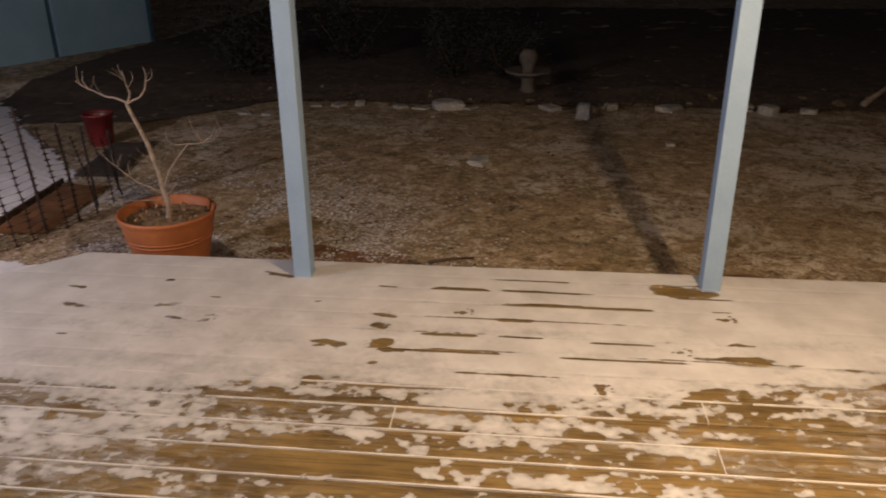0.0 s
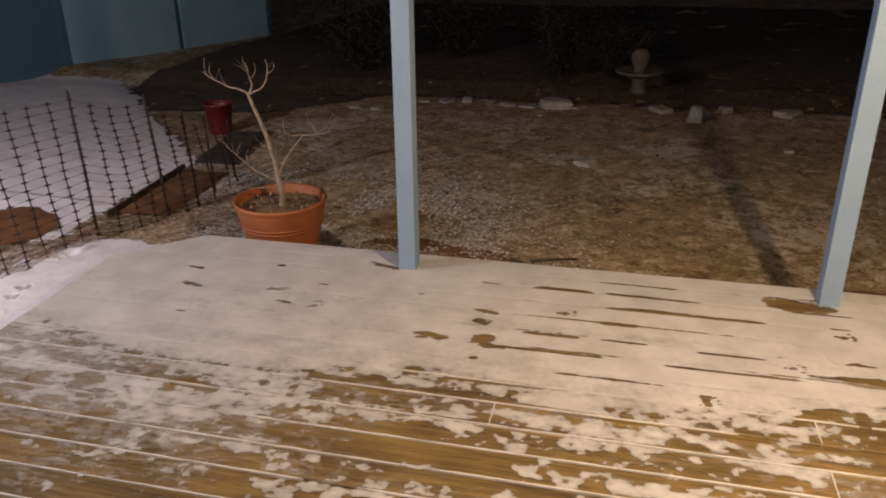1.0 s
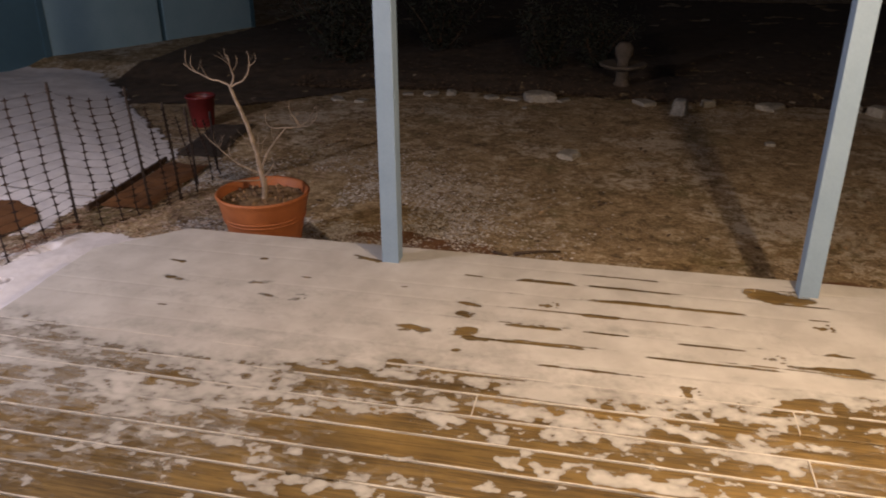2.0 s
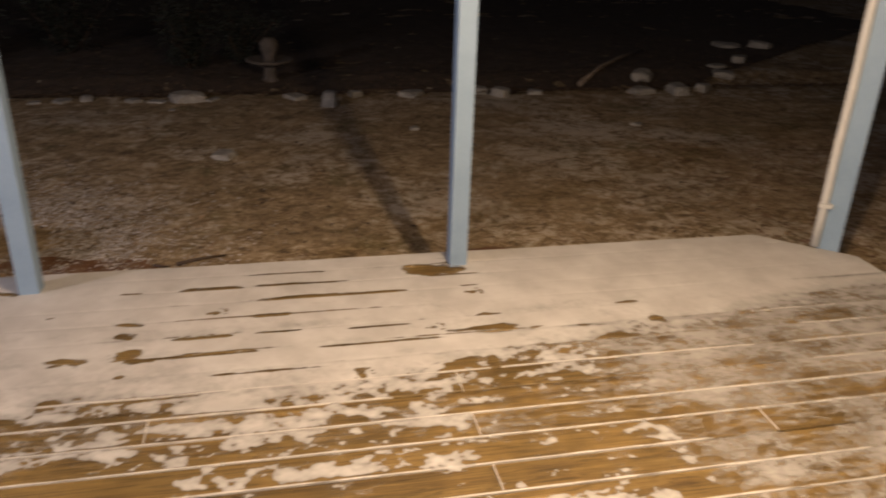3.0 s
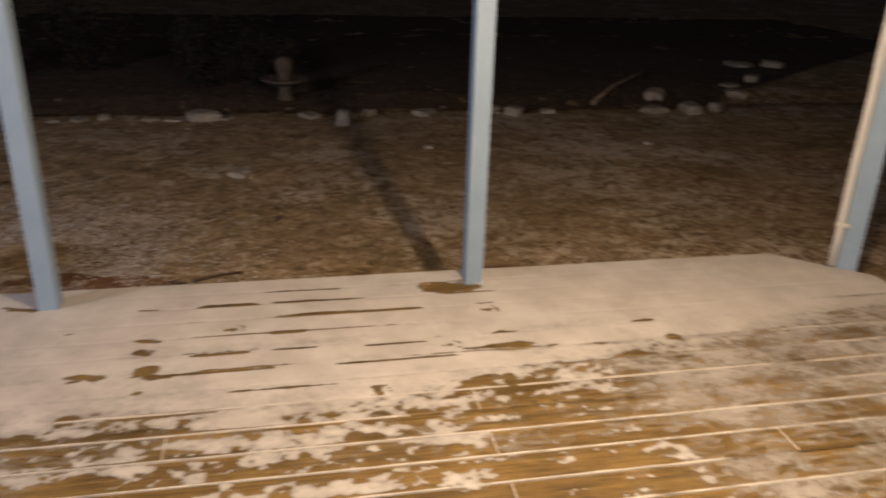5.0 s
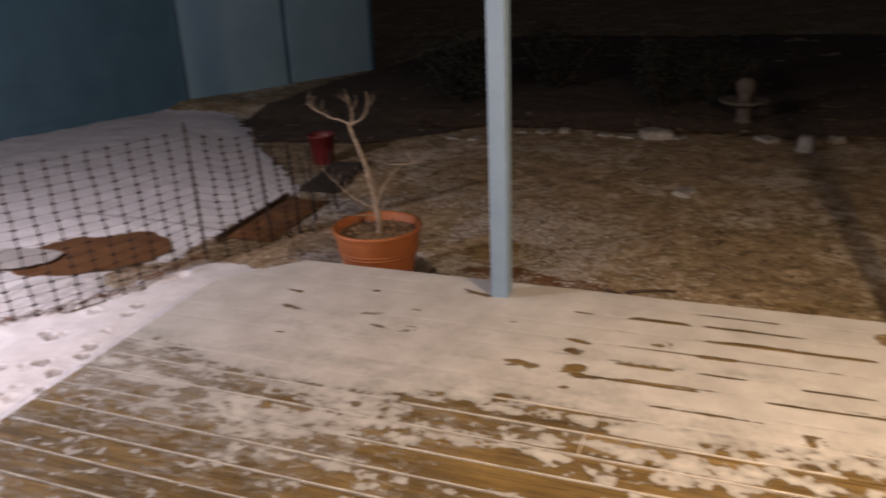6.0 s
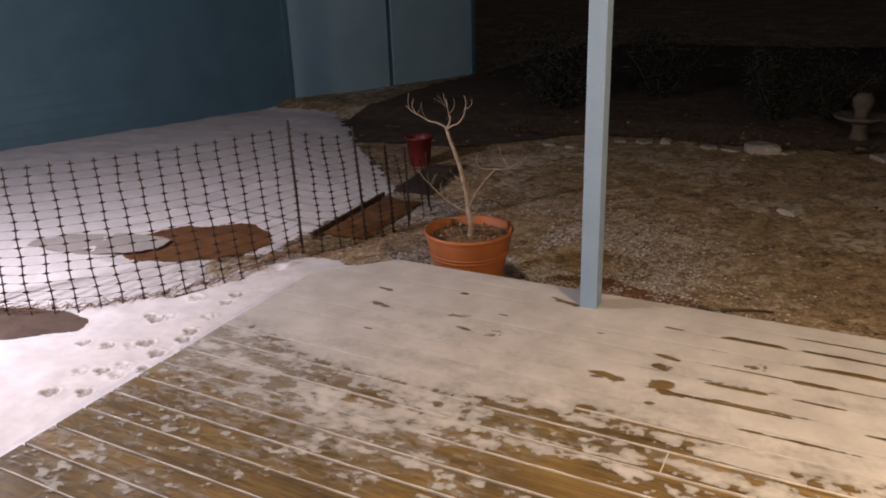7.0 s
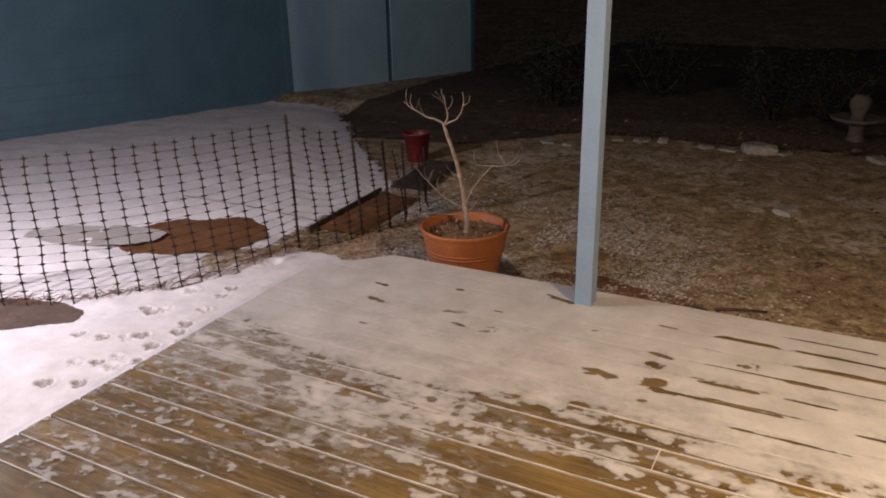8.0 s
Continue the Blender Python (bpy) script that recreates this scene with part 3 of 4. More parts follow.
    # melt lines over some of the gaps under the drift
    cover = cover - 0.75 * np.exp(-((across - 0.97) / 0.055) ** 2) * np.clip(-0.22 + 0.5 * n1 + 0.4 * n4 + 0.2 * n3, 0, 1) * np.clip((X - 0.1) / 0.5, 0, 1) * np.clip((2.3 - X) / 0.2, 0, 1)
    # thin veil: weak at the left, strong towards the right end
    film = (0.33 + 0.05 * n5 + 0.05 * n3 + 0.05 * n2) * far * (1.26 - 0.85 * across ** 2) * (1 + 0.22 * np.clip((X - 2.9) / 1.2, 0, 1)) + 0.26 * np.clip((0.3 - X) / 1.0, 0, 1) * np.clip((Y + 1.9) / 0.6, 0.55, 1) + 0.06 + 0.14 * np.clip((Y + 1.9) / 0.5, 0, 1) + 0.04 * n2 + 0.04 * n3 + 0.03 * n5
    film = film * np.clip(0.85 + 0.22 * n1, 0.3, 1.2) * (1 - 0.8 * ((cover < 0.2) & (cover < untouched - 0.02)))
    fade = np.clip((Y + 2.58) / 0.3, 0, 1)
    return np.clip(cover, 0, 1.4) * fade, np.clip(film, 0, 0.85) * fade


def dust_keep(X, Y):
    return (X > LEFT + 0.004 + np.clip(Y + 0.20, 0, 1) + 0.045 * np.clip((-0.4 - Y) / 1.9, 0, 1.2)) & (X < RIGHT - 0.004 - 1.12 * np.clip(Y + 0.20, 0, 1)) & (Y < BACK - 0.004)


dust, spots = sheet("snow_dusting", np.arange(LEFT + 0.004, RIGHT, 0.010), np.arange(-2.6, BACK, 0.007),
                    lambda X, Y: 0.0035 + 0.004 * np.clip((Y + 0.8) / 0.6, 0, 1) * (1 + 0.8 * fbm(X * 3, Y * 3, 25, 3)) - 0.0022 * np.exp(-((((FIRST - Y) % PITCH) / PITCH - 0.97) / 0.06) ** 2) * np.clip(0.45 + 1.6 * fbm(X * 1.4, Y * 6.8, 31, 3), 0, 1),
                    DUST, dust_keep)
cover, film = dust_fields(spots[:, 0], spots[:, 1])
for key, values in (("cover", cover), ("film", film)):
    dust.data.attributes.new(key, "FLOAT", "POINT").data.foreach_set("value", values.astype(np.float32))
tagged(dust, "thin drift of dry snow worn into patches on the deck", "snow", kind="stuff")


# ---- posts ----
def porch_post(place, turn, label, conduit=False, wide=0.046, deep=0.046):
    post = thing("porch_post", pose(*place, 0, 0, turn), label, "post", "posts along the deck edge")
    bm = bmesh.new()
    box(bm, -wide, wide, -deep, deep, -0.001, 2.42, 0.005)
    for v in bm.verts:
        v.co.x += 0.0012 * math.sin(v.co.z * 3 + place[0])
    part("shaft", bm, PAINT, post)
    if conduit:
        bm = bmesh.new()
        pts = [(-wide - 0.012 + 0.002 * math.sin(k * 1.7), -deep + 0.002, 0.02 + k * 0.2) for k in range(13)]
        tube(bm, pts, [0.025] * 13, 10)
        c = part("conduit", bm, CREAM, post, "cream plastic pipe", True)
        bm = bmesh.new()
        box(bm, -wide - 0.040, -wide + 0.032, -deep - 0.027, -deep + 0.01, 0.26, 0.285, 0.003)
        part("strap", bm, CREAM, c)
    return post


porch_post((-0.046, 0.011, 0), 0, "blue-grey painted square timber post, snow at its foot")
porch_post((2.054, 0.041, 0), 0, "blue-grey painted square timber post beside wet bare boards")
porch_post((4.25, -0.05, 0), -33, "blue-grey painted corner post with a cream pipe", True, 0.06, 0.05)

# plain house wall, porch ceiling and beam that close the place behind and above
bm = bmesh.new()
box(bm, -4.6, 7.2, -4.75, -4.5, -0.3, 3.0)
tagged(part("wall_house", bm, HOUSE), "plain blue-grey house wall behind the deck", "wall", kind="structure")
bm = bmesh.new()
box(bm, LEFT, RIGHT, -4.5, 0.12, 2.55, 2.6)
tagged(part("ceiling", bm, CEIL), "plain painted porch ceiling", "ceiling", kind="structure")
bm = bmesh.new()
box(bm, LEFT, 4.1, -0.003, 0.093, 2.422, 2.55)
tagged(part("beam", bm, PAINT), "blue-grey painted porch beam on the posts", "beam", kind="structure")


# ---- the potted tree ----
POT = Vector((-1.03, 0.535, GROUND))


def pot():
    p = thing("flower_pot", POT, "large orange terracotta pot behind the deck edge", "flower pot")
    bm = bmesh.new()
    lathe(bm, [(0.0, 0.005), (0.195, 0.005), (0.205, 0.03), (0.241, 0.20), (0.261, 0.285), (0.269, 0.325), (0.274, 0.345), (0.280, 0.372), (0.287, 0.380), (0.289, 0.391), (0.283, 0.399), (0.272, 0.396), (0.264, 0.38), (0.250, 0.33), (0.22, 0.18)], 56)
    part("body", bm, CLAY, p, smooth=True)
    for z, r in ((0.235, 0.2505), (0.258, 0.256)):
        bm = bmesh.new()
        lathe(bm, [(r - 0.006, z - 0.007), (r + 0.002, z - 0.005), (r + 0.004, z), (r + 0.002, z + 0.005), (r - 0.006, z + 0.007)], 56)
        part("ridge", bm, CLAY, p, smooth=True)
    bm = bmesh.new()
    prof = [(0.0, 0.355), (0.06, 0.353), (0.13, 0.345), (0.20, 0.343), (0.253, 0.346)]
    lathe(bm, prof, 48)
    for v in bm.verts:
        v.co.z += 0.012 * noise.noise(v.co * 22) + 0.01 * noise.noise(v.co * 60)
    part("soil", bm, SOIL, p, "dry brown potting soil with chips", True)
    bm = bmesh.new()
    for k in range(70):
        a, r = random.uniform(0, 6.28), 0.24 * math.sqrt(random.random())
        s = random.uniform(0.006, 0.018)
        m = Matrix.Translation((r * math.cos(a), r * math.sin(a), 0.358)) @ Euler([random.uniform(0, 3) for _ in range(3)]).to_matrix().to_4x4() @ Matrix.Diagonal((s * 1.8, s, s * 0.4, 1))
        bmesh.ops.create_cube(bm, size=1.0, matrix=m)
    tagged(part("bark_mulch", bm, CHIP, p), kind="stuff")


pot()


def bare_tree():
    t = thing("bare_tree", POT + Vector((0, 0, 0.34)), "small leafless tree with pale bark in the pot", "tree")

    def limb(name, pts, r0, r1, parent=t):
        pts = [Vector((p[0] * 1.14, p[1] * 1.1, p[2] * 1.13)) for p in pts]
        fine, n = [], 5
        for i in range(len(pts) - 1):
            p0, p1, p2, p3 = pts[max(i - 1, 0)], pts[i], pts[i + 1], pts[min(i + 2, len(pts) - 1)]
            for k in range(n):
                u = k / n
                q = 0.5 * ((2 * p1) + (p2 - p0) * u + (2 * p0 - 5 * p1 + 4 * p2 - p3) * u * u + (3 * p1 - p0 - 3 * p2 + p3) * u ** 3)
                fine.append(q + 0.006 * noise.noise_vector(q * 16) + 0.002 * noise.noise_vector(q * 60))
        fine.append(pts[-1])
        r0, r1 = r0 * 0.76, r1 * 0.66
        radii = [r0 + (r1 - r0) * (i / (len(fine) - 1)) for i in range(len(fine))]
        bm = bmesh.new()
        tube(bm, fine, radii, 8)
        return part(name, bm, BARK, parent, smooth=True)

    limb("trunk", [(0, 0, -0.02), (0.015, 0, 0.08), (-0.005, 0, 0.20), (-0.02, 0.0, 0.30), (-0.055, 0, 0.43), (-0.10, 0, 0.545), (-0.125, 0, 0.62)], 0.026, 0.014)
    a = limb("branch", [(-0.12, 0, 0.615), (-0.17, 0.01, 0.635), (-0.25, 0.02, 0.65), (-0.32, 0.03, 0.675), (-0.39, 0.03, 0.72)], 0.010, 0.004)
    limb("twig", [(-0.32, 0.03, 0.675), (-0.345, 0.02, 0.72), (-0.335, 0.02, 0.77)], 0.004, 0.0016, a)
    limb("twig", [(-0.36, 0.03, 0.695), (-0.39, 0.05, 0.74), (-0.38, 0.05, 0.79)], 0.004, 0.0016, a)
    a = limb("branch", [(-0.12, 0, 0.615), (-0.10, 0, 0.67), (-0.105, -0.01, 0.72), (-0.12, 0, 0.78)], 0.009, 0.003)
    limb("twig", [(-0.10, 0, 0.70), (-0.075, 0.01, 0.74), (-0.08, 0.01, 0.78)], 0.004, 0.0015, a)
    limb("twig", [(-0.11, 0, 0.74), (-0.135, 0.01, 0.77), (-0.14, 0.01, 0.81)], 0.003, 0.0015, a)
    a = limb("branch", [(-0.125, 0, 0.61), (-0.06, 0, 0.645), (-0.02, 0.01, 0.69), (-0.005, 0.01, 0.745), (-0.015, 0.01, 0.80)], 0.008, 0.0025)
    limb("twig", [(-0.01, 0.01, 0.72), (0.02, 0.02, 0.75), (0.022, 0.02, 0.79)], 0.003, 0.0014, a)
    a = limb("branch", [(0.0, 0, 0.16), (0.05, 0.0, 0.27), (0.115, 0.0, 0.35), (0.17, 0.0, 0.41)], 0.010, 0.005)
    limb("twig", [(0.17, 0, 0.41), (0.10, 0.01, 0.405), (0.06, 0.01, 0.43), (0.055, 0.01, 0.48)], 0.005, 0.0018, a)
    limb("twig", [(0.17, 0, 0.41), (0.25, 0.01, 0.415), (0.31, 0.01, 0.44), (0.345, 0.01, 0.49), (0.335, 0.01, 0.53)], 0.005, 0.0018, a)
    limb("twig", [(0.24, 0.01, 0.415), (0.225, 0.0, 0.46), (0.20, 0.0, 0.50), (0.195, 0.0, 0.56)], 0.004, 0.0016, a)
    limb("twig", [(0.25, 0.01, 0.42), (0.30, 0.02, 0.47), (0.335, 0.02, 0.53)], 0.0035, 0.0015, a)
    a = limb("branch", [(-0.005, 0, 0.15), (-0.09, -0.02, 0.19), (-0.17, -0.02, 0.245), (-0.25, -0.02, 0.31), (-0.30, -0.02, 0.36)], 0.008, 0.0022)
    limb("twig", [(-0.15, -0.02, 0.23), (-0.16, -0.03, 0.29), (-0.14, -0.03, 0.33)], 0.003, 0.0013, a)
    a = limb("branch", [(0.0, 0, 0.11), (-0.08, -0.06, 0.12), (-0.17, -0.09, 0.125), (-0.24, -0.10, 0.16)], 0.006, 0.0018)
    limb("twig", [(-0.17, -0.09, 0.125), (-0.22, -0.08, 0.11), (-0.27, -0.08, 0.12)], 0.003, 0.0013, a)
    limb("branch", [(0.005, 0, 0.12), (0.06, -0.03, 0.17), (0.10, -0.04, 0.22)], 0.005, 0.0018)
    r = random.Random(9)
    for o, n in (((-0.25, 0.02, 0.65), 1), ((-0.32, 0.03, 0.675), 1), ((-0.12, 0.0, 0.73), 2), ((-0.02, 0.01, 0.68), 1), ((0.25, 0.01, 0.42), 4), ((0.31, 0.01, 0.45), 3), ((-0.22, -0.02, 0.285), 3), ((0.10, 0.0, 0.33), 3)):
        for k in range(n):
            o = Vector(o)
            d = Vector((r.uniform(-0.6, 0.6), r.uniform(-0.5, 0.5), r.uniform(0.3, 1.0))).normalized() * r.uniform(0.05, 0.12)
            limb("twig", [o, o + d * 0.5 + Vector((r.uniform(-0.015, 0.015), 0, 0)), o + d], 0.0022, 0.0008)
    r = random.Random(5)
    for k in range(26):
        z = r.uniform(0.04, 0.34)
        a, n = r.uniform(0, 6.28), r.uniform(0.06, 0.16)
        o = Vector((-0.02 * z, 0, z))
        d = Vector((math.cos(a), math.sin(a), r.uniform(0.1, 0.9))).normalized() * n
        limb("twig", [o, o + d * 0.5 + Vector((0, 0, -0.008)), o + d + Vector((0, 0, 0.03))], 0.0032, 0.0012)


bare_tree()


# ---- net fence ----
def net_fence(stakes, label, rows_of, step, bulge):
    """stakes: foot, top. The net hangs from stake to stake, with knots like small stars where its strands cross."""
    f = thing("net_fence", stakes[0][0], label, "fence", "net fence round the snowy yard")
    o = Vector(stakes[0][0])
    for foot, top in stakes:
        foot, top = Vector(foot) - o, Vector(top) - o
        bm = bmesh.new()
        pts = [foot - Vector((0, 0, 0.05)), foot.lerp(top, 0.5) + Vector((0.004, 0, 0)), top]
        tube(bm, pts, [0.011, 0.010, 0.009], 6)
        tube(bm, [top - Vector((0, 0, 0.02)), top + Vector((0, 0, 0.03))], [0.014, 0.008], 6)
        part("stake", bm, STAKE, f)
    for (f0, t0), (f1, t1) in zip(stakes, stakes[1:]):
        f0, t0, f1, t1 = (Vector(v) - o for v in (f0, t0, f1, t1))
        span = (f1 - f0).length
        cols = max(2, round(span / step))
        side = (f1 - f0).normalized()
        out = side.cross(Vector((0, 0, 1)))
        grid = []
        for c in range(cols + 1):
            u = c / cols
            col = []
            for r in range(rows_of + 1):
                w = r / rows_of
                sag = 4 * u * (1 - u)
                belly = out * (bulge * sag * (1 - w) ** 1.3 * min(span, 2.2) / 2.2)      # the slack foot bellies out
                p = f0.lerp(f1, u).lerp(t0.lerp(t1, u), w * 0.97) + belly
                p = p + Vector((0, 0, -0.05 * sag * w + 0.008 * noise.noise(p * 5))) + out * (0.02 * sag * math.sin(3 * w + c * 0.12) + 0.012 * noise.noise(p * 7 + Vector((3, 1, 2))))
                p = p + side * 0.012 * noise.noise(p * 6)
                p.z = max(p.z, 0.012)
                col.append(p)
            grid.append(col)
        bm = bmesh.new()

        def strand(a, b, w, up):
            d = (b - a).normalized()
            s = d.cross(out).normalized() * w
            q = out * 0.0015
            vs = [bm.verts.new(v) for v in (a - s - q, a + s - q, a + s + q, a - s + q, b - s - q, b + s - q, b + s + q, b - s + q)]
            for k in ((0, 1, 5, 4), (1, 2, 6, 5), (2, 3, 7, 6), (3, 0, 4, 7)):
                bm.faces.new([vs[i] for i in k])

        for c in range(cols + 1):
            for r in range(rows_of + 1):
                p = grid[c][r]
                if r < rows_of:
                    strand(p, grid[c][r + 1], 0.0042, True)
                if c < cols:
                    strand(p, grid[c + 1][r], 0.0005, False)
                # knot: four-pointed star
                big, small = 0.029, 0.009
                ring = []
                for k in range(8):
                    a = k * math.pi / 4
                    rad = big if k % 2 == 0 else small
                    ring.append(bm.verts.new(p + side * rad * math.cos(a) + Vector((0, 0, rad * math.sin(a))) + out * 0.003))
                bm.faces.new(ring)
                mid = bm.verts.new(p - out * 0.004)
                for k in range(8):
                    bm.faces.new((ring[(k + 1) % 8], ring[k], mid))
        part("net", bm, NET, f)


net_fence([((-5.10, -2.95, GROUND), (-5.13, -2.95, 0.72)), ((-3.72, -1.22, GROUND), (-3.76, -1.20, 0.70)), ((-2.44, 0.58, GROUND), (-2.53, 0.66, 0.70)), ((-2.18, 1.04, GROUND), (-2.25, 1.06, 0.60)),
           ((-2.06, 1.26, GROUND), (-2.13, 1.30, 0.44)), ((-2.10, 1.58, GROUND), (-2.15, 1.62, 0.33)), ((-2.14, 1.98, GROUND), (-2.17, 2.02, 0.20))],
          "dark brown plastic net fence on thin rusty stakes", 17, 0.130, 0.40)


# ---- stones, bird bath, bucket and other things in the yard ----
def stone(place, size, flat, seed):
    bm = bmesh.new()
    bmesh.ops.create_icosphere(bm, subdivisions=3, radius=1.0)
    off = Vector((seed * 3.1, seed * 1.7, seed * 0.9))
    for v in bm.verts:
        k = 1 + 0.48 * noise.noise(v.co * 1.1 + off) + 0.16 * noise.noise(v.co * 2.8 + off)
        c = v.co * k
        for axis in range(3):                    # cleaved faces
            lim = 0.58 + 0.34 * ((seed * (axis + 3)) % 1.0)
            c[axis] = max(-lim, min(lim, c[axis]))
        v.co = Vector((c.x * size, c.y * size * 0.75, c.z * size * flat))
    ob = part("stone", bm, STONE)
    ob.matrix_basis = pose(place[0], place[1], place[2] + size * flat * 0.42, 0, 0, (seed * 97) % 360)
    return ob


def yard_z(x, y):
    return float(yard_height(np.array([[x]], float), np.array([[y]], float))[0, 0])


# x, y, half width, height over width
BORDER = [(-2.04, 4.64, .13, .25), (-1.72, 4.56, .11, .30), (-1.30, 4.98, .10, .30), (-1.04, 5.06, .14, .22), (-0.80, 5.10, .12, .35), (-0.34, 5.03, .12, .25), (-0.08, 4.97, .12, .20),
          (0.22, 5.00, .21, .42), (0.49, 5.00, .10, .30), (0.10, 4.62, .05, .40), (1.36, 5.06, .19, .28), (1.71, 4.70, .125, 1.05), (2.03, 5.15, .10, .60), (2.68, 5.14, .20, .26),
          (3.50, 5.26, .14, .50), (3.72, 5.06, .14, .70), (4.17, 5.14, .11, .50), (5.50, 5.08, .20, .30), (5.72, 5.55, .19, .55), (5.94, 5.02, .19, .48), (6.28, 5.03, .12, .75), (6.88, 5.60, .20, .35),
          (7.00, 6.00, .17, .35), (7.61, 6.44, .18, .60), (8.16, 7.68, .28, .25), (8.60, 7.50, .22, .45)]
for k, (x, y, s, tall) in enumerate(BORDER):
    tagged(stone((x, y, yard_z(x, y) - 0.01), s, tall, k * 0.37 + 1.3), "pale rough stone edging the garden bed", "stone", "stones along the garden bed")
tagged(stone((4.78, 3.62, GROUND), 0.08, 0.35, 2.2), "small pale stone lying on the lawn", "stone")
tagged(stone((2.46, 3.68, GROUND), 0.07, 0.30, 3.7), "small pale stone lying on the lawn", "stone")
tagged(stone((0.70, 2.92, GROUND), 0.14, 0.36, 4.4), "flat pale stone lying on the lawn", "stone")
tagged(stone((4.62, -0.13, GROUND), 0.12, 0.6, 6.1), "brown stone beside the deck corner", "stone")


def bird_bath(place):
    b = thing("bird_bath", place, "weathered grey stone bird bath in the bed", "bird bath")
    bm = bmesh.new()
    lathe(bm, [(0.0, 0.0), (0.10, 0.0), (0.105, 0.03), (0.08, 0.06), (0.07, 0.14), (0.085, 0.19), (0.0, 0.19)], 20)
    part("pedestal", bm, MOSSY, b, smooth=True)
    bm = bmesh.new()
    lathe(bm, [(0.0, 0.19), (0.10, 0.19), (0.22, 0.225), (0.27, 0.25), (0.275, 0.27), (0.255, 0.275), (0.18, 0.25), (0.0, 0.235)], 28, 0.004)
    part("basin", bm, MOSSY, b, smooth=True)
    bm = bmesh.new()
    lathe(bm, [(0.0, 0.235), (0.075, 0.24), (0.065, 0.30), (0.10, 0.38), (0.105, 0.45), (0.07, 0.50), (0.0, 0.51)], 18, 0.006)
    part("finial", bm, MOSSY, b, smooth=True)


bird_bath((1.10, 5.66, yard_z(1.10, 5.66) - 0.02))


def bucket(place):
    b = thing("bucket", place, "faded red plastic bucket standing in the yard", "bucket")
    bm = bmesh.new()
    lathe(bm, [(0.0, 0.0), (0.105, 0.0), (0.11, 0.01), (0.138, 0.29), (0.147, 0.29), (0.149, 0.305), (0.138, 0.308), (0.128, 0.29), (0.10, 0.02), (0.0, 0.015)], 32)
    part("body", bm, RED, b, smooth=True)
    bm = bmesh.new()
    pts = [(0.148 * math.cos(a), 0.02 + 0.05 * math.sin(a), 0.27 + 0.03 * math.sin(a)) for a in np.linspace(0, math.pi, 14)]
    tube(bm, pts, [0.003] * 14, 6)
    part("handle", bm, STAKE, b, "thin wire handle")


bucket((-2.98, 3.30, yard_z(-2.98, 3.30)))


def ground_stick(pts, r, label, mat=None):
    pts = [(x, y, yard_z(x, y) + r * 0.9 + z - g) for x, y, z in pts]
    bm = bmesh.new()
    c = Vector(pts[0])
    tube(bm, [Vector(p) - c for p in pts], [r * (1 - 0.5 * i / (len(pts) - 1)) for i in range(len(pts))], 7)
    ob = part("stick", bm, mat or STICK, smooth=True)
    ob.location = c
    tagged(ob, label, "stick")


g = GROUND - 0.004
ground_stick([(0.52, 0.755, g), (0.60, 0.785, g + 0.006), (0.69, 0.82, g + 0.004), (0.80, 0.855, g)], 0.012, "dark curved stick lying behind the deck edge")
ground_stick([(0.39, 0.765, g), (0.44, 0.74, g + 0.004), (0.48, 0.735, g)], 0.012, "short dark broken stick on the lawn")
ground_stick([(4.80, 5.34, g), (5.26, 5.83, g + 0.02), (5.76, 6.36, g + 0.03), (6.40, 7.04, g + 0.03)], 0.036, "pale fallen branch lying in the dark bed", BARK)

# plank that edges the bed behind the net
bm = bmesh.new()
box(bm, -0.011, 0.011, -0.60, 0.60, 0.0, 0.05, 0.003)
plank = part("plank", bm, STICK)
plank.matrix_basis = pose(-2.625, 1.48, GROUND, 0, 0, 4)
tagged(plank, "thin dark wet edging plank along the garden bed", "plank")


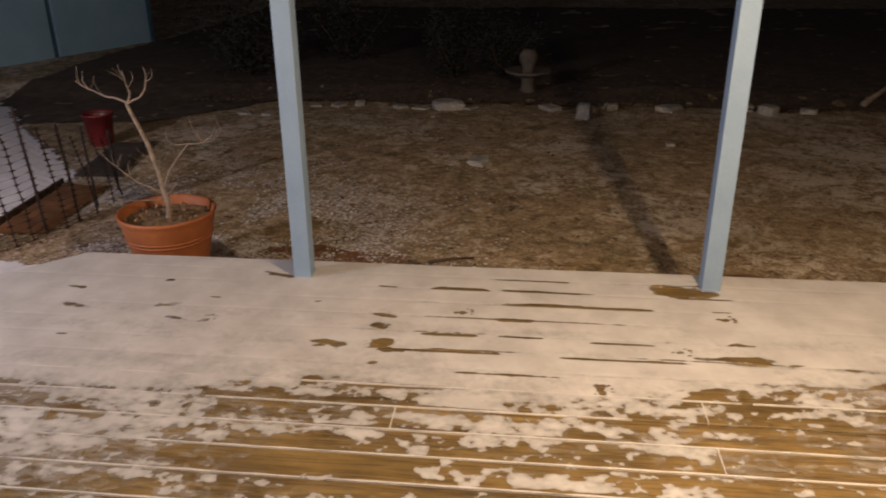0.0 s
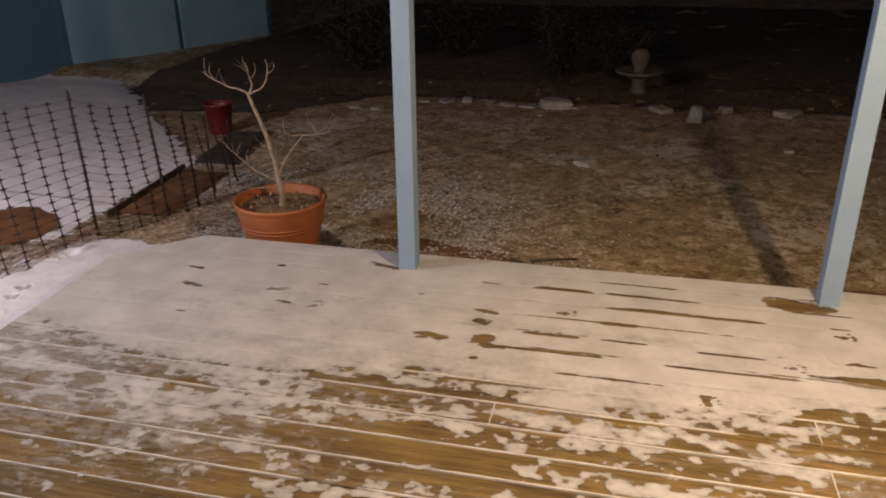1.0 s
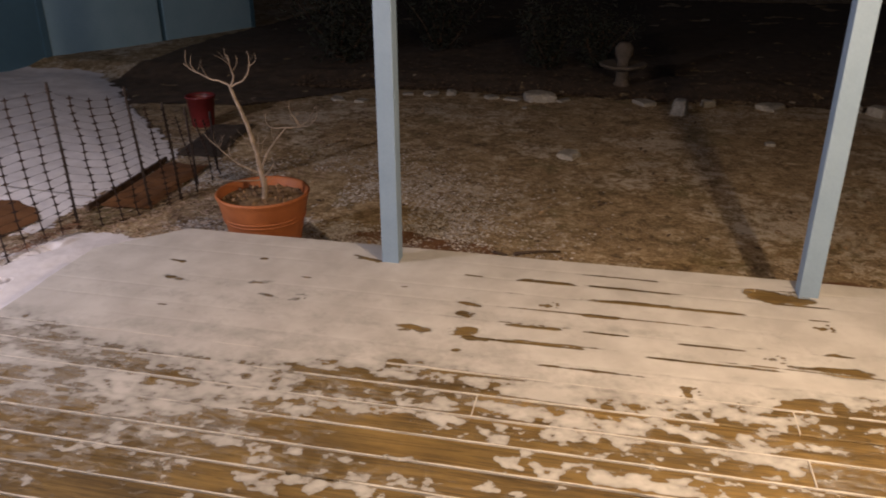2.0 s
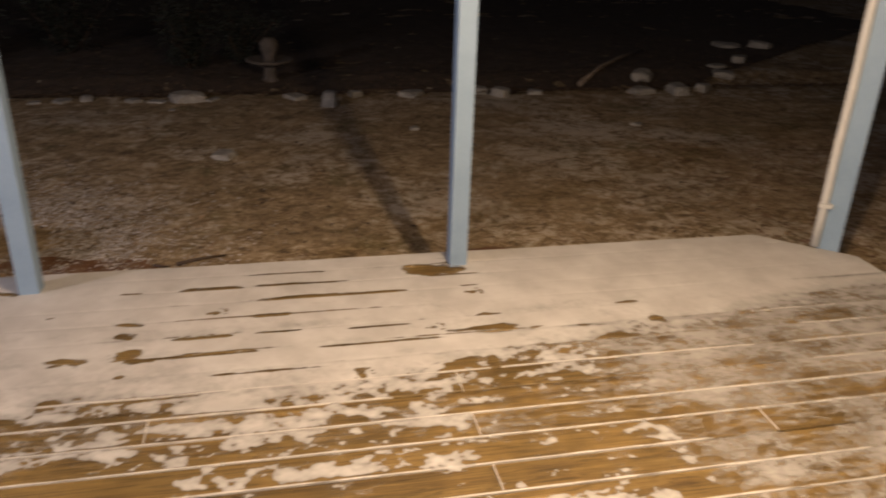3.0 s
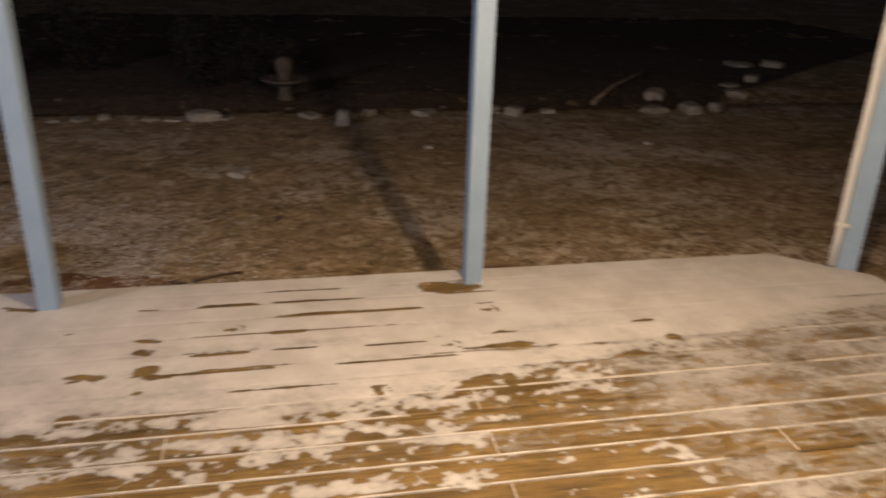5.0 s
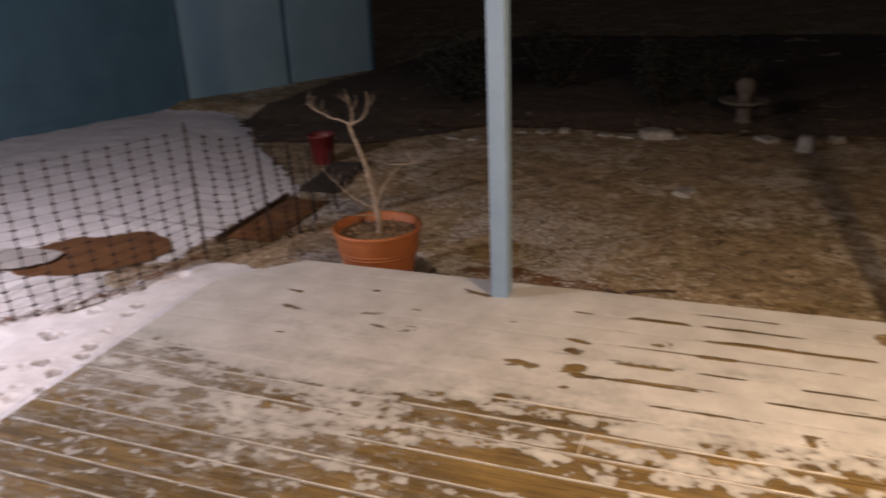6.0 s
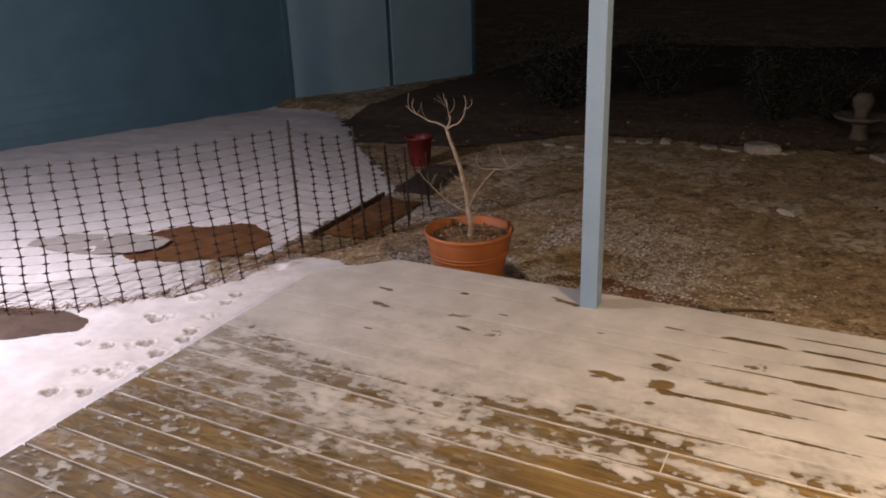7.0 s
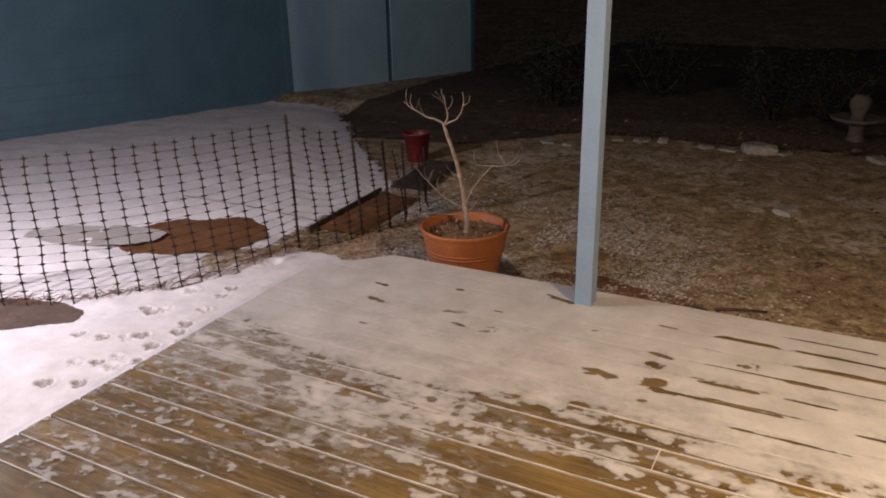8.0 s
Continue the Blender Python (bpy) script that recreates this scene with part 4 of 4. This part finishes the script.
# ---- blue outbuilding behind the snow ----
def outbuilding():
    a, b = Vector((-9.3, -1.6, GROUND)), Vector((-5.3, 9.4, GROUND))
    d = (b - a).normalized()
    length = (b - a).length
    turn = math.degrees(math.atan2(d.y, d.x))
    h = thing("outbuilding", pose(a.x, a.y, a.z - 0.06, 0, 0, turn), "slate-blue clapboard outbuilding beyond the snow", "building")
    bm = bmesh.new()
    box(bm, 0, length, 0.03, 3.0, 0, 2.9)
    part("wall", bm, SIDING, h)
    wide = length * 0.665
    for k in range(17):
        bm = bmesh.new()
        z = 0.05 + k * 0.165
        vs = [bm.verts.new(v) for v in ((0, 0.0, z), (wide, 0.0, z), (wide, 0.022, z + 0.172), (0, 0.022, z + 0.172), (0, 0.03, z), (wide, 0.03, z))]
        bm.faces.new((vs[0], vs[1], vs[2], vs[3]))
        bm.faces.new((vs[4], vs[5], vs[1], vs[0]))
        part("clapboard", bm, SIDING, h)
    for k in range(2):
        bm = bmesh.new()
        x0 = wide + 0.09 + k * (length - wide) / 2
        box(bm, x0, x0 + (length - wide) / 2 - 0.10, -0.006, 0.03, 0.03, 2.75, 0.004)
        part("wall_panel", bm, PANEL, h, "lighter blue-grey flat panel")
    for x in (0.0, length * 0.665, length - 0.06):
        bm = bmesh.new()
        box(bm, x, x + 0.09, -0.022, 0.03, 0, 2.85, 0.004)
        part("trim_board", bm, SIDING, h)
    bm = bmesh.new()
    vs = [bm.verts.new(v) for v in ((-0.3, -0.35, 2.80), (length + 0.3, -0.35, 2.80), (length + 0.3, 1.5, 3.9), (-0.3, 1.5, 3.9), (-0.3, 3.35, 2.80), (length + 0.3, 3.35, 2.80))]
    bm.faces.new((vs[0], vs[1], vs[2], vs[3]))
    bm.faces.new((vs[3], vs[2], vs[5], vs[4]))
    bmesh.ops.solidify(bm, geom=bm.faces[:], thickness=0.06)
    part("roof", bm, STICK, h)


outbuilding()


# ---- shrubs in the dark bed ----
def shrub(place, size, seed):
    r = random.Random(seed)
    s = thing("shrub", place, "dark evergreen shrub in the garden bed", "shrub", "shrubs in the bed")
    tips = []
    for k in range(16):
        bm = bmesh.new()
        a, lean = r.uniform(0, 6.28), r.uniform(0.15, 0.75)
        n = r.uniform(0.6, 1.0) * size
        pts = [Vector((0, 0, -0.02))]
        for i in range(1, 5):
            f = i / 4
            pts.append(Vector((math.cos(a) * lean * n * f, math.sin(a) * lean * n * f, n * f * (1 - 0.25 * lean))) + Vector((r.uniform(-1, 1), r.uniform(-1, 1), r.uniform(-1, 1))) * 0.04)
        tube(bm, pts, [0.012, 0.010, 0.008, 0.005, 0.002], 5)
        part("stem", bm, STICK, s)
        tips += pts[1:]
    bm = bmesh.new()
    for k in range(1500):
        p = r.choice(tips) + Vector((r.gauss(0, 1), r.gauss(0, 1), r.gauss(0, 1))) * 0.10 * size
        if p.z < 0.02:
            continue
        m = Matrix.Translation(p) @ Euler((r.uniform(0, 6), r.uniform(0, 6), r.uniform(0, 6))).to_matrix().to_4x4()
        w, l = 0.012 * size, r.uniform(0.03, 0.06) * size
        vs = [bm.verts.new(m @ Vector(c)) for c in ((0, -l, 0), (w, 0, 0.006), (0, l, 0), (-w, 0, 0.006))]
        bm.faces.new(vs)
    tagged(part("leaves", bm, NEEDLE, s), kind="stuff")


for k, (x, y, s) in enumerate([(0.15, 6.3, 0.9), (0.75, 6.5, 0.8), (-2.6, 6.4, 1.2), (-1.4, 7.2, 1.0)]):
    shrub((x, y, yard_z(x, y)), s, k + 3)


# ---- loose litter ----
def litter(name, count, place_of, size, mat, label, seed, curl=0.4, thin=0.35):
    r = random.Random(seed)
    verts, faces = [], []
    for k in range(count):
        x, y, z = place_of(r)
        s = r.uniform(*size)
        a = r.uniform(0, 6.28)
        ca, sa = math.cos(a), math.sin(a)
        tilt = r.uniform(-curl, curl)
        i = len(verts)
        for u, v, w in ((-1, 0, 0.0), (0, -thin, 0.12), (1, 0, 0.05), (0, thin, 0.2)):
            verts.append((x + s * (u * ca - v * sa), y + s * (u * sa + v * ca), z + s * (w + u * tilt * 0.5 + abs(tilt) * 0.5) + 0.002))
        faces.append((i, i + 1, i + 2, i + 3))
    me = bpy.data.meshes.new(name)
    me.from_pydata(verts, [], faces)
    me.materials.append(mat)
    return tagged(new(name, me), label, "litter", kind="stuff")


HX, HY = np.linspace(-8, 10, 361), np.linspace(-3, 10, 261)
HEIGHT = yard_height(*np.meshgrid(HX, HY, indexing="ij"))


def on_yard(r, x0, x1, y0, y1):
    while True:
        x, y = r.uniform(x0, x1), r.uniform(y0, y1)
        if y < BACK and LEFT - 0.03 < x < RIGHT + 0.03:
            continue
        if any(abs(x - bx) < rx + 0.02 and abs(y - by) < ry for bx, by, rx, ry, _ in BEDS) and r.random() < 0.9:
            continue
        i, j = int((x + 8) / 0.05), int((y + 3) / 0.05)
        return x, y, float(HEIGHT[i, j])


COVER = snow_cover(*np.meshgrid(HX, HY, indexing="ij"))
CLUMP = fbm(*(1.6 * g for g in np.meshgrid(HX, HY, indexing="ij")), 33, 4)


def clumped(r, x0, x1, y0, y1, fade):
    """Off the snow, in clumps, thinning out away from the point fade."""
    while True:
        x, y, z = off_snow(r, x0, x1, y0, y1)
        c = CLUMP[int((x + 8) / 0.05), int((y + 3) / 0.05)]
        if r.random() < (0.35 + 1.6 * c) * math.exp(-((x - fade[0]) / fade[2]) ** 2 - ((y - fade[1]) / fade[2]) ** 2):
            return x, y, z


def off_snow(r, *area):
    while True:
        x, y, z = on_yard(r, *area)
        if COVER[int((x + 8) / 0.05), int((y + 3) / 0.05)] < 0.1 or r.random() < 0.02:
            return x, y, z


litter("fallen_leaves", 5200, lambda r: on_yard(r, -1.6, 9.0, 0.2, 8.5), (0.010, 0.034), LEAF, "scattered dead brown leaves on the lawn", 1, 0.6, 0.5)
litter("fallen_leaves", 6500, lambda r: on_yard(r, 4.4, 8.5, -2.5, 3.0), (0.008, 0.028), RED_LEAF, "dead reddish leaves beside the deck", 2, 0.2, 0.45)


def on_bed(r):
    x, y, z = on_yard(r, -2.8, 9.0, 5.1, 5.2 + 1.6 * r.random() ** 2)
    return x, y, z + 0.03


litter("fallen_leaves", 5500, on_bed, (0.010, 0.034), BED_LEAF, "dead brown leaves heaped behind the edging stones", 8, 0.7, 0.5)
litter("lawn_thatch", 60000, lambda r: clumped(r, -1.9, 7.0, 0.15, 5.2, (1.8, 0.8, 5.0)), (0.008, 0.026), THATCH, "dead matted grass blades of the lawn", 3, 0.8, 0.09)
litter("frost_crumbs", 20000, lambda r: clumped(r, -3.2, 3.0, 0.19, 4.0, (-1.2, 0.7, 1.1)), (0.005, 0.018), FROST, "white crumbs of frozen snow on the ground", 6, 0.4, 0.7)
litter("straw", 5200, lambda r: off_snow(r, -3.3, -1.2, 0.0, 1.6), (0.010, 0.045), STRAW, "straw and twig litter under the net fence", 4, 0.5, 0.045)
litter("straw", 1600, lambda r: off_snow(r, -3.6, -1.2, 1.5, 4.5), (0.012, 0.05), STRAW, "twig litter round the garden beds", 5, 0.3, 0.08)


def along_net(r):
    u, w = r.random(), r.gauss(0, 0.035)
    b = 0.38 * 4 * u * (1 - u)
    x, y = -3.72 + 1.28 * u + 0.84 * (w + b), -1.20 + 1.78 * u - 0.54 * (w + b)
    return x, y, float(HEIGHT[int((x + 8) / 0.05), int((y + 3) / 0.05)]) * 0.4 + GROUND * 0.6 + 0.045


litter("twigs", 420, along_net, (0.02, 0.075), RED_LEAF, "reddish twigs caught along the foot of the net", 7, 0.25, 0.03)
